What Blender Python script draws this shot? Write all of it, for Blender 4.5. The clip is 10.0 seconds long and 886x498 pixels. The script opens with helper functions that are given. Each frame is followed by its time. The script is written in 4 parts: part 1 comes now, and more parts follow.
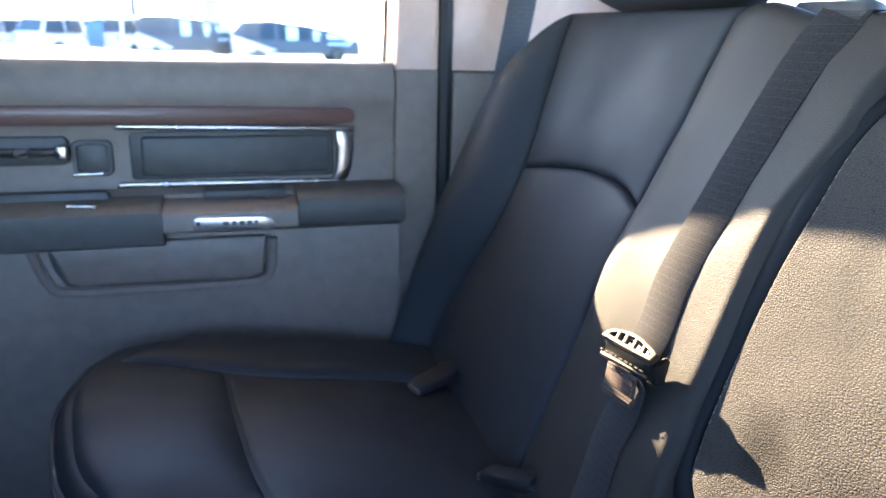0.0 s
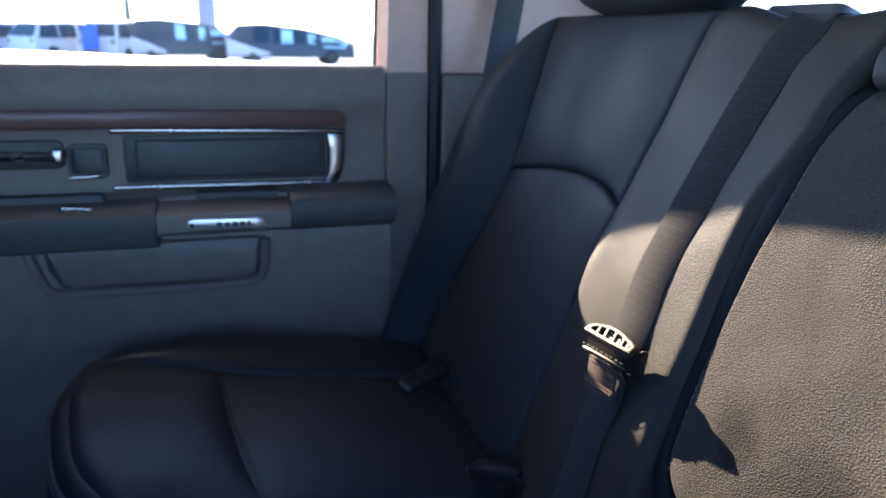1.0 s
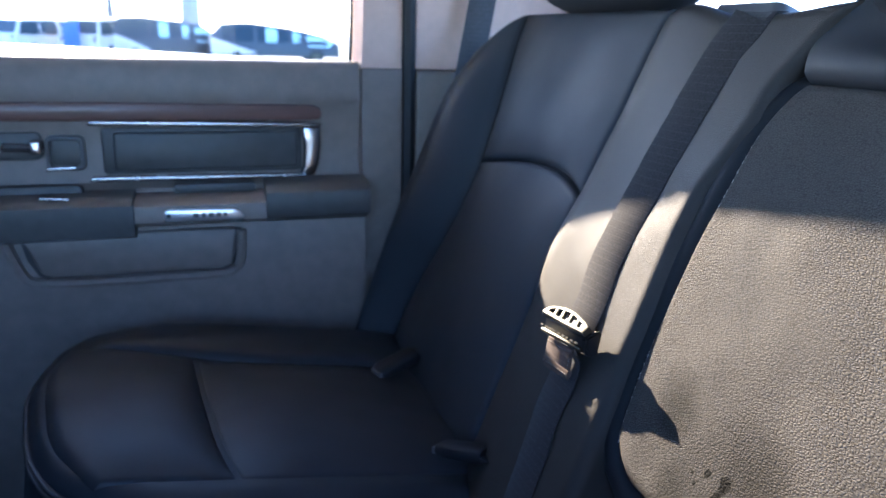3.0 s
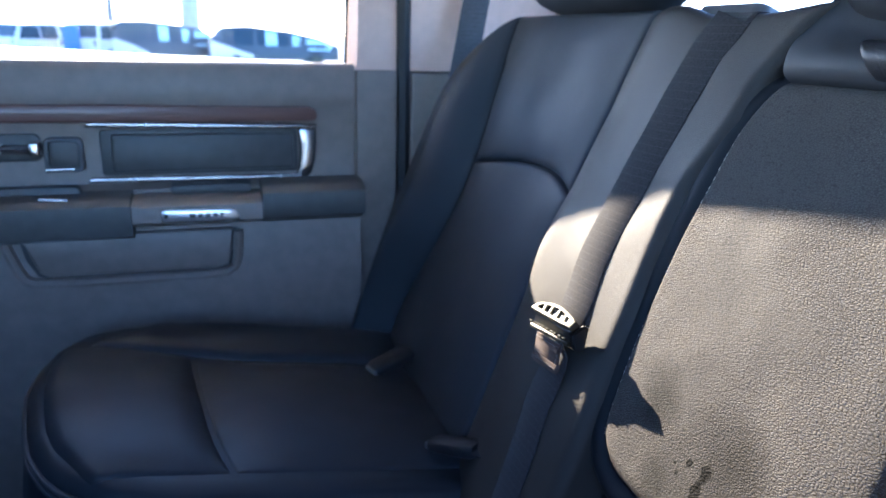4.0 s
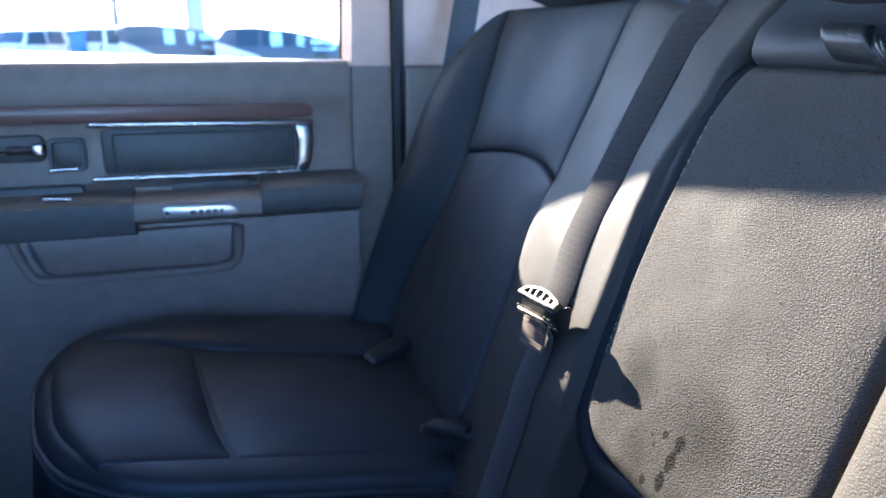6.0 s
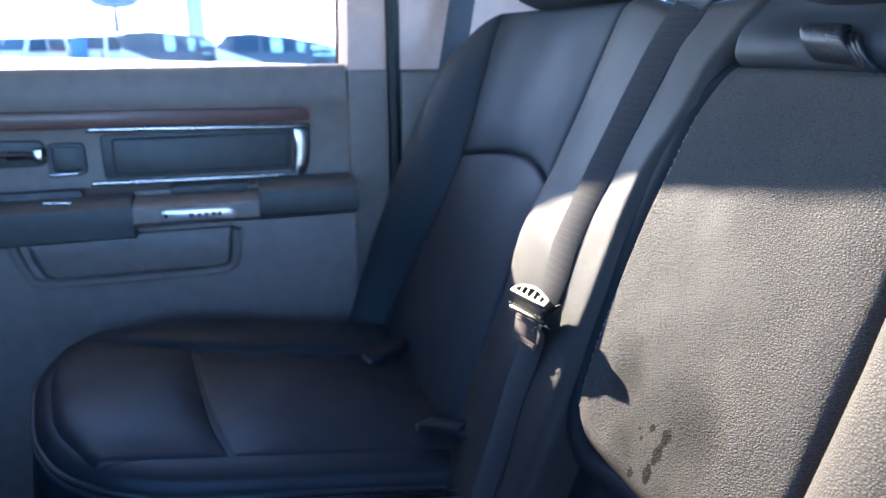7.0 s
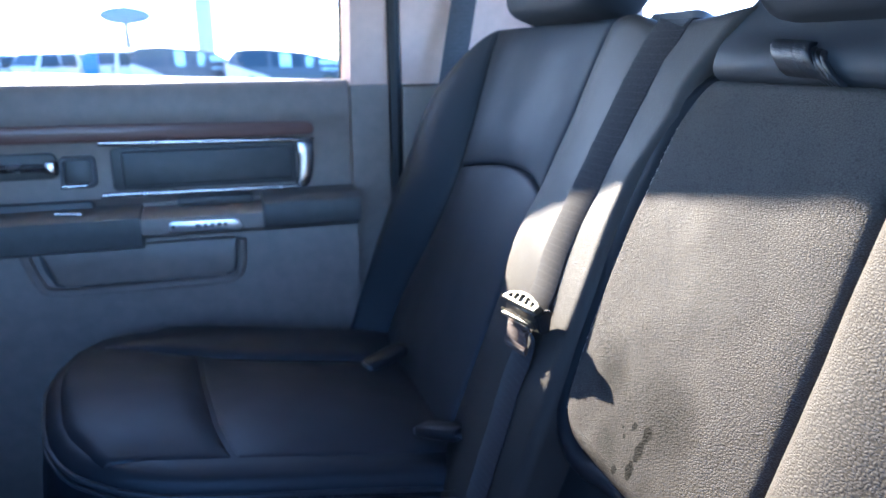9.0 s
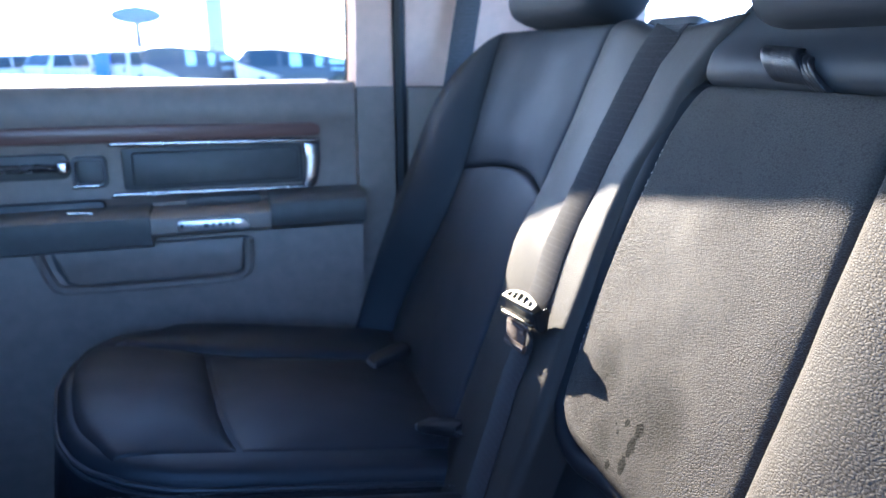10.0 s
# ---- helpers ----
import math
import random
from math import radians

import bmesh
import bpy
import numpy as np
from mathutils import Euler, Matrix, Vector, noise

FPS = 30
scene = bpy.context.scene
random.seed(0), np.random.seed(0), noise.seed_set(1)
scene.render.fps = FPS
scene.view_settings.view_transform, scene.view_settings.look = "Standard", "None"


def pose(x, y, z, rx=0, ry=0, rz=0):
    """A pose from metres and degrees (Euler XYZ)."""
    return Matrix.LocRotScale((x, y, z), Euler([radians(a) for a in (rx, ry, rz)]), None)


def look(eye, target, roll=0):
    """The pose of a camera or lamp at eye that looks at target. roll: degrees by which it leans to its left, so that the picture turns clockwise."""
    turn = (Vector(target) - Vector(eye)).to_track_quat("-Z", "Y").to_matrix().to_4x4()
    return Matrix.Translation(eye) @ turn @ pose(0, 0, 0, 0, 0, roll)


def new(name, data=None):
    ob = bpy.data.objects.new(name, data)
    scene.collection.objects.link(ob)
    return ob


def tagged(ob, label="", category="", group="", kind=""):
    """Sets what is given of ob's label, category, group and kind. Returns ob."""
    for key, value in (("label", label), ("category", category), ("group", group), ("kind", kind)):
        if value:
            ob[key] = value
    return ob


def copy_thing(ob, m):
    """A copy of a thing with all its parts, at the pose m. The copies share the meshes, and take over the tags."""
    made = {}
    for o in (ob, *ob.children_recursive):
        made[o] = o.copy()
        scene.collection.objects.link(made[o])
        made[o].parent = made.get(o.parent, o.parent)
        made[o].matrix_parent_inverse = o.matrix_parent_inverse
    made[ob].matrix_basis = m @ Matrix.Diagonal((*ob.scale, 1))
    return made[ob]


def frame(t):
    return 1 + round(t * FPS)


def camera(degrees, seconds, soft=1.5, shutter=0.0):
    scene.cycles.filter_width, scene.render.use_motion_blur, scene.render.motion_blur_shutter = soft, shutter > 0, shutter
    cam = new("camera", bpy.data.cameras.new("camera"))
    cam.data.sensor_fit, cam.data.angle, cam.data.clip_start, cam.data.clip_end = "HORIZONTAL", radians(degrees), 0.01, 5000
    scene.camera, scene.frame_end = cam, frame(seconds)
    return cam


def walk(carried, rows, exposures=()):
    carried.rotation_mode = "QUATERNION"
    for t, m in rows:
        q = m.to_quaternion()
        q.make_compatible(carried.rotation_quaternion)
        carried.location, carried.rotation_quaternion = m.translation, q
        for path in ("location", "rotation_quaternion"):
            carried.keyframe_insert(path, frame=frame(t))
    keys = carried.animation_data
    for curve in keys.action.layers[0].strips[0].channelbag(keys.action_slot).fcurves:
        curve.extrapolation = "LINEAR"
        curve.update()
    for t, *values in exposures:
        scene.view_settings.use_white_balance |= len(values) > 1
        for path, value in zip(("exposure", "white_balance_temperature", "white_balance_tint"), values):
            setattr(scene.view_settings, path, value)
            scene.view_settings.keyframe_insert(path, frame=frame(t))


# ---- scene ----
cam = camera(63.4, 10.0)
# a phone lens, focused on the near leather
cam.data.dof.use_dof, cam.data.dof.focus_distance, cam.data.dof.aperture_fstop = True, 0.52, 8.0
PATH = [
    (0, (-0.052, -0.418, 1.47), (0.498, 1.417, 0.894), 1.5),
    (0.5, (-0.05, -0.429, 1.471), (0.5, 1.407, 0.899), 1.4),
    (1, (-0.048, -0.44, 1.472), (0.512, 1.394, 0.902), 1.2),
    (1.5, (-0.045, -0.449, 1.471), (0.529, 1.38, 0.902), 1.2),
    (2, (-0.043, -0.459, 1.47), (0.543, 1.367, 0.899), 1.4),
    (2.5, (-0.04, -0.468, 1.468), (0.554, 1.354, 0.898), 1.6),
    (3, (-0.038, -0.478, 1.467), (0.562, 1.344, 0.899), 1.7),
    (4.5, (-0.029, -0.502, 1.465), (0.565, 1.324, 0.905), 1.3),
    (5, (-0.025, -0.509, 1.464), (0.557, 1.318, 0.896), 0.9),
    (5.5, (-0.022, -0.517, 1.463), (0.555, 1.311, 0.893), 0.5),
    (7, (-0.014, -0.54, 1.461), (0.558, 1.294, 0.903), -0.2),
    (7.5, (-0.013, -0.547, 1.46), (0.557, 1.29, 0.913), -0.2),
    (8, (-0.012, -0.554, 1.46), (0.552, 1.288, 0.922), -0.4),
    (8.5, (-0.011, -0.563, 1.462), (0.549, 1.281, 0.928), -0.5),
    (9, (-0.009, -0.573, 1.463), (0.545, 1.276, 0.941), -0.4),
    (9.5, (-0.007, -0.583, 1.466), (0.532, 1.272, 0.945), -0.5),
    (10, (-0.005, -0.592, 1.468), (0.525, 1.264, 0.945), -0.4),
]
EXPOSURES = [(0.0, 4.2, 5200, 15), (0.6, 3.2, 4800, 17), (1.0, 2.95, 4800, 17), (2.5, 3.32, 4700, 17), (4.5, 3.65, 4500, 15), (10.0, 3.75, 4400, 15)]
walk(cam, [(t, look(eye, target, roll)) for t, eye, target, roll in PATH], EXPOSURES)

# ---- light ----
SUN = Vector((-0.19, 1.0, 0.378)).normalized()
world = bpy.data.worlds.new("sky_world")
scene.world = world
world.use_nodes = True
wn = world.node_tree.nodes
sky = wn.new("ShaderNodeTexSky")
sky.sky_type, sky.sun_disc = "NISHITA", False
sky.sun_elevation, sky.sun_rotation = math.asin(SUN.z), math.atan2(SUN.x, SUN.y)
sky.air_density, sky.dust_density, sky.ozone_density = 1.0, 1.0, 1.3
wn["Background"].inputs["Strength"].default_value = 0.145
world.node_tree.links.new(sky.outputs[0], wn["Background"].inputs["Color"])
sun = new("sun", bpy.data.lights.new("sun", "SUN"))
sun.data.energy, sun.data.angle, sun.data.color = 4.95, radians(0.53), (1.0, 0.70, 0.35)
sun.matrix_world = look(SUN * 30, (0, 0, 0))

# ---- materials ----


def nodes_of(name):
    m = bpy.data.materials.new(name)
    m.use_nodes = True
    return m, m.node_tree.nodes, m.node_tree.links, m.node_tree.nodes["Principled BSDF"]


def surface(name, colour, rough=0.5, metal=0.0, vary=0.15, grain=40.0, bump=0.0, bump_scale=400.0, bump_depth=0.0004, spec=0.5, coat=0.0, stretch=(1, 1, 1)):
    """A plain surface with blotches of colour and gloss at one scale and a fine relief at another."""
    m, n, k, p = nodes_of(name)
    co = n.new("ShaderNodeTexCoord")
    big = n.new("ShaderNodeTexNoise")
    big.inputs["Scale"].default_value, big.inputs["Detail"].default_value = grain, 5
    ramp = n.new("ShaderNodeMapRange")
    ramp.inputs[1].default_value, ramp.inputs[2].default_value = 0.3, 0.7
    ramp.inputs[3].default_value, ramp.inputs[4].default_value = 1 - vary, 1 + vary
    mul = n.new("ShaderNodeVectorMath")
    mul.operation = "SCALE"
    mul.inputs[0].default_value = colour
    k.new(co.outputs["Object"], big.inputs["Vector"])
    k.new(big.outputs["Fac"], ramp.inputs[0])
    k.new(ramp.outputs[0], mul.inputs["Scale"])
    k.new(mul.outputs[0], p.inputs["Base Color"])
    rr = n.new("ShaderNodeMapRange")
    rr.inputs[3].default_value, rr.inputs[4].default_value = max(0.02, rough - 0.06), min(1, rough + 0.06)
    k.new(big.outputs["Fac"], rr.inputs[0])
    k.new(rr.outputs[0], p.inputs["Roughness"])
    p.inputs["Metallic"].default_value = metal
    p.inputs["Specular IOR Level"].default_value = spec
    p.inputs["Coat Weight"].default_value = coat
    if bump:
        mp = n.new("ShaderNodeMapping")
        mp.inputs["Scale"].default_value = stretch
        fine = n.new("ShaderNodeTexNoise")
        fine.inputs["Scale"].default_value, fine.inputs["Detail"].default_value = bump_scale, 3
        b = n.new("ShaderNodeBump")
        b.inputs["Strength"].default_value, b.inputs["Distance"].default_value = bump, bump_depth
        k.new(co.outputs["Object"], mp.inputs["Vector"])
        k.new(mp.outputs[0], fine.inputs["Vector"])
        k.new(fine.outputs["Fac"], b.inputs["Height"])
        k.new(b.outputs[0], p.inputs["Normal"])
    return m


def leather(name, colour, rough=0.42, strength=0.66, cell=490.0, depth=0.0006, smudge=None, spots=(), spec=0.09, grime=1.0):
    """Pebbled hide: cells with creases between them, soft wrinkles, rubbed patches."""
    m, n, k, p = nodes_of(name)
    co = n.new("ShaderNodeTexCoord")
    warp = n.new("ShaderNodeTexNoise")
    warp.inputs["Scale"].default_value, warp.inputs["Detail"].default_value = 120, 2
    push = n.new("ShaderNodeVectorMath")
    push.operation = "MULTIPLY_ADD"
    push.inputs[1].default_value = (0.0025, 0.0025, 0.0025)
    k.new(co.outputs["Object"], warp.inputs["Vector"])
    k.new(warp.outputs["Color"], push.inputs[0])
    k.new(co.outputs["Object"], push.inputs[2])
    mp = n.new("ShaderNodeMapping")
    mp.inputs["Scale"].default_value = (1.25, 0.72, 1.25)
    k.new(push.outputs[0], mp.inputs["Vector"])
    cells = n.new("ShaderNodeTexVoronoi")
    cells.feature = "DISTANCE_TO_EDGE"
    cells.inputs["Scale"].default_value = cell
    k.new(mp.outputs[0], cells.inputs["Vector"])
    fold = n.new("ShaderNodeTexNoise")
    fold.inputs["Scale"].default_value, fold.inputs["Detail"].default_value = 150, 3
    k.new(mp.outputs[0], fold.inputs["Vector"])
    up = n.new("ShaderNodeMath")
    up.operation = "MULTIPLY_ADD"
    up.inputs[1].default_value = 1.0
    crease = n.new("ShaderNodeMapRange")
    crease.inputs[2].default_value = 0.30
    k.new(cells.outputs["Distance"], crease.inputs[0])
    soft_fold = n.new("ShaderNodeMath")
    soft_fold.operation = "MULTIPLY"
    soft_fold.inputs[1].default_value = 0.22
    k.new(crease.outputs[0], up.inputs[0])
    k.new(fold.outputs["Fac"], soft_fold.inputs[0])
    k.new(soft_fold.outputs[0], up.inputs[2])
    b = n.new("ShaderNodeBump")
    b.inputs["Distance"].default_value = depth
    k.new(up.outputs[0], b.inputs["Height"])
    k.new(b.outputs[0], p.inputs["Normal"])
    p.inputs["Specular IOR Level"].default_value = spec
    worn = n.new("ShaderNodeTexNoise")
    worn.inputs["Scale"].default_value, worn.inputs["Detail"].default_value = 9, 6
    k.new(co.outputs["Object"], worn.inputs["Vector"])
    # the hide is stretched smooth in places
    tight = n.new("ShaderNodeMapRange")
    tight.inputs[1].default_value, tight.inputs[2].default_value = 0.36, 0.62
    tight.inputs[3].default_value, tight.inputs[4].default_value = strength * 0.55, strength * 1.1
    k.new(worn.outputs["Fac"], tight.inputs[0])
    k.new(tight.outputs[0], b.inputs["Strength"])
    r = n.new("ShaderNodeMapRange")
    r.inputs[1].default_value, r.inputs[2].default_value = 0.35, 0.7
    r.inputs[3].default_value, r.inputs[4].default_value = rough - 0.06, rough + 0.1
    k.new(worn.outputs["Fac"], r.inputs[0])
    k.new(r.outputs[0], p.inputs["Roughness"])
    c = n.new("ShaderNodeMapRange")
    c.inputs[1].default_value, c.inputs[2].default_value = 0.3, 0.7
    c.inputs[3].default_value, c.inputs[4].default_value = 0.85, 1.2
    k.new(worn.outputs["Fac"], c.inputs[0])
    s = n.new("ShaderNodeVectorMath")
    s.operation = "SCALE"
    s.inputs[0].default_value = colour
    # shade in the creases of the grain, put into the base colour
    shade_low, shade_high = (0.55, 1.05) if grime else (0.95, 1.0)
    grime = n.new("ShaderNodeMapRange")
    grime.inputs[2].default_value = 0.11
    grime.inputs[3].default_value, grime.inputs[4].default_value = shade_low, shade_high
    k.new(cells.outputs["Distance"], grime.inputs[0])
    both = n.new("ShaderNodeMath")
    both.operation = "MULTIPLY"
    k.new(c.outputs[0], both.inputs[0])
    k.new(grime.outputs[0], both.inputs[1])
    k.new(both.outputs[0], s.inputs["Scale"])
    if smudge:
        # rubbed-in dirt round one spot, with a ragged edge
        far = n.new("ShaderNodeVectorMath")
        far.operation = "DISTANCE"
        far.inputs[1].default_value = smudge[:3]
        k.new(co.outputs["Object"], far.inputs[0])
        rag = n.new("ShaderNodeTexNoise")
        rag.inputs["Scale"].default_value, rag.inputs["Detail"].default_value = 55, 4
        k.new(co.outputs["Object"], rag.inputs["Vector"])
        edge = n.new("ShaderNodeMath")
        edge.operation = "MULTIPLY_ADD"
        edge.inputs[1].default_value = 0.09
        k.new(rag.outputs["Fac"], edge.inputs[0])
        k.new(far.outputs["Value"], edge.inputs[2])
        dirt = n.new("ShaderNodeMapRange")
        dirt.inputs[1].default_value, dirt.inputs[2].default_value = 0.045, 0.045 + smudge[3]
        dirt.inputs[3].default_value, dirt.inputs[4].default_value = 0.6, 1.0
        k.new(edge.outputs[0], dirt.inputs[0])
        d2 = n.new("ShaderNodeVectorMath")
        d2.operation = "SCALE"
        k.new(s.outputs[0], d2.inputs[0])
        k.new(dirt.outputs[0], d2.inputs["Scale"])
        s = d2
    for sx, sy, sz, radius, left in spots:
        # a dried drip soaked into the grain
        far = n.new("ShaderNodeVectorMath")
        far.operation = "DISTANCE"
        far.inputs[1].default_value = (sx, sy, sz)
        k.new(co.outputs["Object"], far.inputs[0])
        rag = n.new("ShaderNodeTexNoise")
        rag.inputs["Scale"].default_value, rag.inputs["Detail"].default_value = min(330, 1.3 / radius), 4
        k.new(co.outputs["Object"], rag.inputs["Vector"])
        edge = n.new("ShaderNodeMath")
        edge.operation = "MULTIPLY_ADD"
        edge.inputs[1].default_value = radius * 0.9
        k.new(rag.outputs["Fac"], edge.inputs[0])
        k.new(far.outputs["Value"], edge.inputs[2])
        dirt = n.new("ShaderNodeMapRange")
        dirt.inputs[1].default_value, dirt.inputs[2].default_value = radius * 1.32, radius * (1.5 if radius < 0.007 else 2.5)
        dirt.inputs[3].default_value, dirt.inputs[4].default_value = left, 1.0
        k.new(edge.outputs[0], dirt.inputs[0])
        d2 = n.new("ShaderNodeVectorMath")
        d2.operation = "SCALE"
        k.new(s.outputs[0], d2.inputs[0])
        k.new(dirt.outputs[0], d2.inputs["Scale"])
        s = d2
    k.new(s.outputs[0], p.inputs["Base Color"])
    return m


def weave(name, colour, rib=620.0):
    """Seat belt webbing: ribs across the strap and lengthwise threads."""
    m, n, k, p = nodes_of(name)
    co = n.new("ShaderNodeTexCoord")
    w = n.new("ShaderNodeTexWave")
    w.wave_type, w.bands_direction = "BANDS", "Z"
    w.inputs["Scale"].default_value, w.inputs["Distortion"].default_value = rib / 2.4, 0.6
    k.new(co.outputs["Object"], w.inputs["Vector"])
    no = n.new("ShaderNodeTexNoise")
    no.inputs["Scale"].default_value = 900
    k.new(co.outputs["Object"], no.inputs["Vector"])
    add = n.new("ShaderNodeMath")
    add.operation = "ADD"
    k.new(w.outputs["Fac"], add.inputs[0])
    k.new(no.outputs["Fac"], add.inputs[1])
    b = n.new("ShaderNodeBump")
    b.inputs["Strength"].default_value, b.inputs["Distance"].default_value = 0.12, 0.0004
    k.new(add.outputs[0], b.inputs["Height"])
    k.new(b.outputs[0], p.inputs["Normal"])
    # sparse pale picks across the strap, worn in places
    pick = n.new("ShaderNodeTexWave")
    pick.wave_type, pick.bands_direction = "BANDS", "Z"
    pick.inputs["Scale"].default_value, pick.inputs["Distortion"].default_value = 42.0, 0.8
    k.new(co.outputs["Object"], pick.inputs["Vector"])
    thin = n.new("ShaderNodeMapRange")
    thin.inputs[1].default_value, thin.inputs[2].default_value = 0.93, 1.0
    k.new(pick.outputs["Fac"], thin.inputs[0])
    worn = n.new("ShaderNodeTexNoise")
    worn.inputs["Scale"].default_value, worn.inputs["Detail"].default_value = 520, 4
    k.new(co.outputs["Object"], worn.inputs["Vector"])
    patch = n.new("ShaderNodeMath")
    patch.operation = "MULTIPLY"
    k.new(thin.outputs[0], patch.inputs[0])
    k.new(worn.outputs["Fac"], patch.inputs[1])
    base = n.new("ShaderNodeMapRange")
    base.inputs[1].default_value, base.inputs[2].default_value = 0.3, 0.7
    base.inputs[3].default_value, base.inputs[4].default_value = 0.74, 1.24
    k.new(worn.outputs["Fac"], base.inputs[0])
    r = n.new("ShaderNodeMath")
    r.operation = "MULTIPLY_ADD"
    r.inputs[1].default_value = 0.6
    k.new(patch.outputs[0], r.inputs[0])
    k.new(base.outputs[0], r.inputs[2])
    s = n.new("ShaderNodeVectorMath")
    s.operation = "SCALE"
    s.inputs[0].default_value = colour
    k.new(r.outputs[0], s.inputs["Scale"])
    k.new(s.outputs[0], p.inputs["Base Color"])
    p.inputs["Roughness"].default_value, p.inputs["Specular IOR Level"].default_value = 0.95, 0.02
    p.inputs["Sheen Weight"].default_value, p.inputs["Sheen Roughness"].default_value = 0.12, 0.5
    return m


def wood_grain(name, dark, light):
    m, n, k, p = nodes_of(name)
    co = n.new("ShaderNodeTexCoord")
    mp = n.new("ShaderNodeMapping")
    mp.inputs["Scale"].default_value = (3, 60, 60)
    no = n.new("ShaderNodeTexNoise")
    no.inputs["Scale"].default_value, no.inputs["Detail"].default_value = 3, 8
    mix = n.new("ShaderNodeMix")
    mix.data_type = "RGBA"
    mix.inputs["A"].default_value, mix.inputs["B"].default_value = (*dark, 1), (*light, 1)
    k.new(co.outputs["Object"], mp.inputs["Vector"])
    k.new(mp.outputs[0], no.inputs["Vector"])
    k.new(no.outputs["Fac"], mix.inputs["Factor"])
    k.new(mix.outputs["Result"], p.inputs["Base Color"])
    p.inputs["Roughness"].default_value, p.inputs["Coat Weight"].default_value = 0.45, 0.15
    return m


HIDE = leather("black_leather", (0.060, 0.0558, 0.0515), 0.64, 0.78, 430.0, 0.0007, spec=0.05)
DRIPS = [(0.2994, -0.0808, 1.1507, 0.0022, 0.08), (0.302, -0.0945, 1.1578, 0.0038, 0.08), (0.3031, -0.1125, 1.1608, 0.0057, 0.08), (0.3014, -0.1126, 1.1561, 0.0041, 0.08), (0.2974, -0.0865, 1.1452, 0.0024, 0.08), (0.299, -0.1109, 1.1495, 0.0041, 0.08), (0.2969, -0.1101, 1.1438, 0.0057, 0.08), (0.2946, -0.1095, 1.1377, 0.0038, 0.08), (0.2922, -0.1075, 1.1312, 0.0035, 0.08), (0.2906, -0.1082, 1.1268, 0.0054, 0.08), (0.2889, -0.1092, 1.122, 0.0041, 0.08), (0.287, -0.0905, 1.1169, 0.0041, 0.08), (0.3131, -0.0325, 1.1879, 0.016, 0.66), (0.3093, -0.0448, 1.1777, 0.013, 0.66), (0.2888, -0.0676, 1.1218, 0.013, 0.6), (0.3108, -0.121, 1.1816, 0.02, 0.7), (0.3066, -0.1393, 1.1703, 0.016, 0.75), (0.3128, -0.1456, 1.187, 0.014, 0.75)]
HIDE_STAINED = leather("stained_black_leather", (0.060, 0.0558, 0.0515), 0.64, 0.68, spec=0.05, smudge=(0.294, -0.088, 1.135, 0.11), spots=DRIPS)
HIDE_SMOOTH = leather("smooth_black_vinyl", (0.0205, 0.0235, 0.0285), 0.62, 0.10, 420, 0.0003, spec=0.36, grime=0)
HIDE_FINE = leather("fine_grained_leather", (0.036, 0.0325, 0.029), 0.56, 0.34, 520, 0.0004, spec=0.22, grime=0)
HIDE_SEAT = leather("matte_seat_leather", (0.0185, 0.021, 0.026), 0.52, 0.12, 420, 0.0003, spec=0.33, grime=0)
# glossy, and paler than the seat leather: the cord's highlights put into its colour
PIPING = leather("shiny_vinyl_piping", (0.045, 0.045, 0.048), 0.40, 0.08, 420, 0.0003, spec=0.5, grime=0)
VINYL_MATTE = leather("matte_black_vinyl", (0.014, 0.014, 0.016), 0.6, 0.10, 420, 0.0003, spec=0.20, grime=0)
HIDE_BLACK = leather("black_strap_leather", (0.014, 0.015, 0.018), 0.40, 0.30, 420, 0.0003, spec=0.4, grime=0)
SHELL = surface("black_backing_cloth", (0.012, 0.012, 0.013), 0.85, bump=0.5, bump_scale=700)
PLASTIC = surface("charcoal_door_plastic", (0.200, 0.164, 0.138), 0.5, bump=0.5, bump_scale=900, bump_depth=0.0003, vary=0.1)
ARM_VINYL = surface("grained_armrest_vinyl", (0.085, 0.080, 0.076), 0.55, bump=0.5, bump_scale=700, bump_depth=0.0004, vary=0.12)
TRIM_DARK = surface("dark_grey_trim", (0.060, 0.058, 0.056), 0.5, bump=0.4, bump_scale=900, bump_depth=0.0003)
BADGE = surface("satin_badge_metal", (0.70, 0.66, 0.65), 0.34, 1.0, vary=0.05)
PLASTIC_DARK = surface("black_plastic", (0.026, 0.026, 0.028), 0.45, bump=0.4, bump_scale=900, bump_depth=0.0003)
PLASTIC_GREY = surface("satin_grey_plastic", (0.10, 0.10, 0.105), 0.4, vary=0.08)
BLACK = surface("matte_black_plastic", (0.008, 0.008, 0.009), 0.5)
RUBBER = surface("black_rubber", (0.012, 0.012, 0.013), 0.6, bump=0.3)
BEIGE = surface("beige_pillar_cloth", (0.62, 0.44, 0.35), 0.85, bump=0.6, bump_scale=1200, bump_depth=0.0004, vary=0.06)
CHROME = surface("polished_chrome", (0.33, 0.305, 0.30), 0.26, 1.0, vary=0.03)
SATIN = surface("brushed_steel", (0.105, 0.098, 0.078), 0.48, 1.0, vary=0.1, grain=300, bump=0.3, bump_scale=1500, bump_depth=0.0002)
WOOD = wood_grain("dark_red_wood", (0.075, 0.038, 0.030), (0.20, 0.105, 0.08))
WEB = weave("grey_black_webbing", (0.032, 0.0305, 0.0325), 330.0)
WEB_FAR = weave("grey_webbing", (0.075, 0.075, 0.08))
WEB_TAB = weave("brown_black_webbing", (0.075, 0.052, 0.042), 500)
THREAD = surface("pale_thread", (0.34, 0.31, 0.27), 0.7)
GREY_THREAD = surface("grey_thread", (0.11, 0.105, 0.10), 0.7)
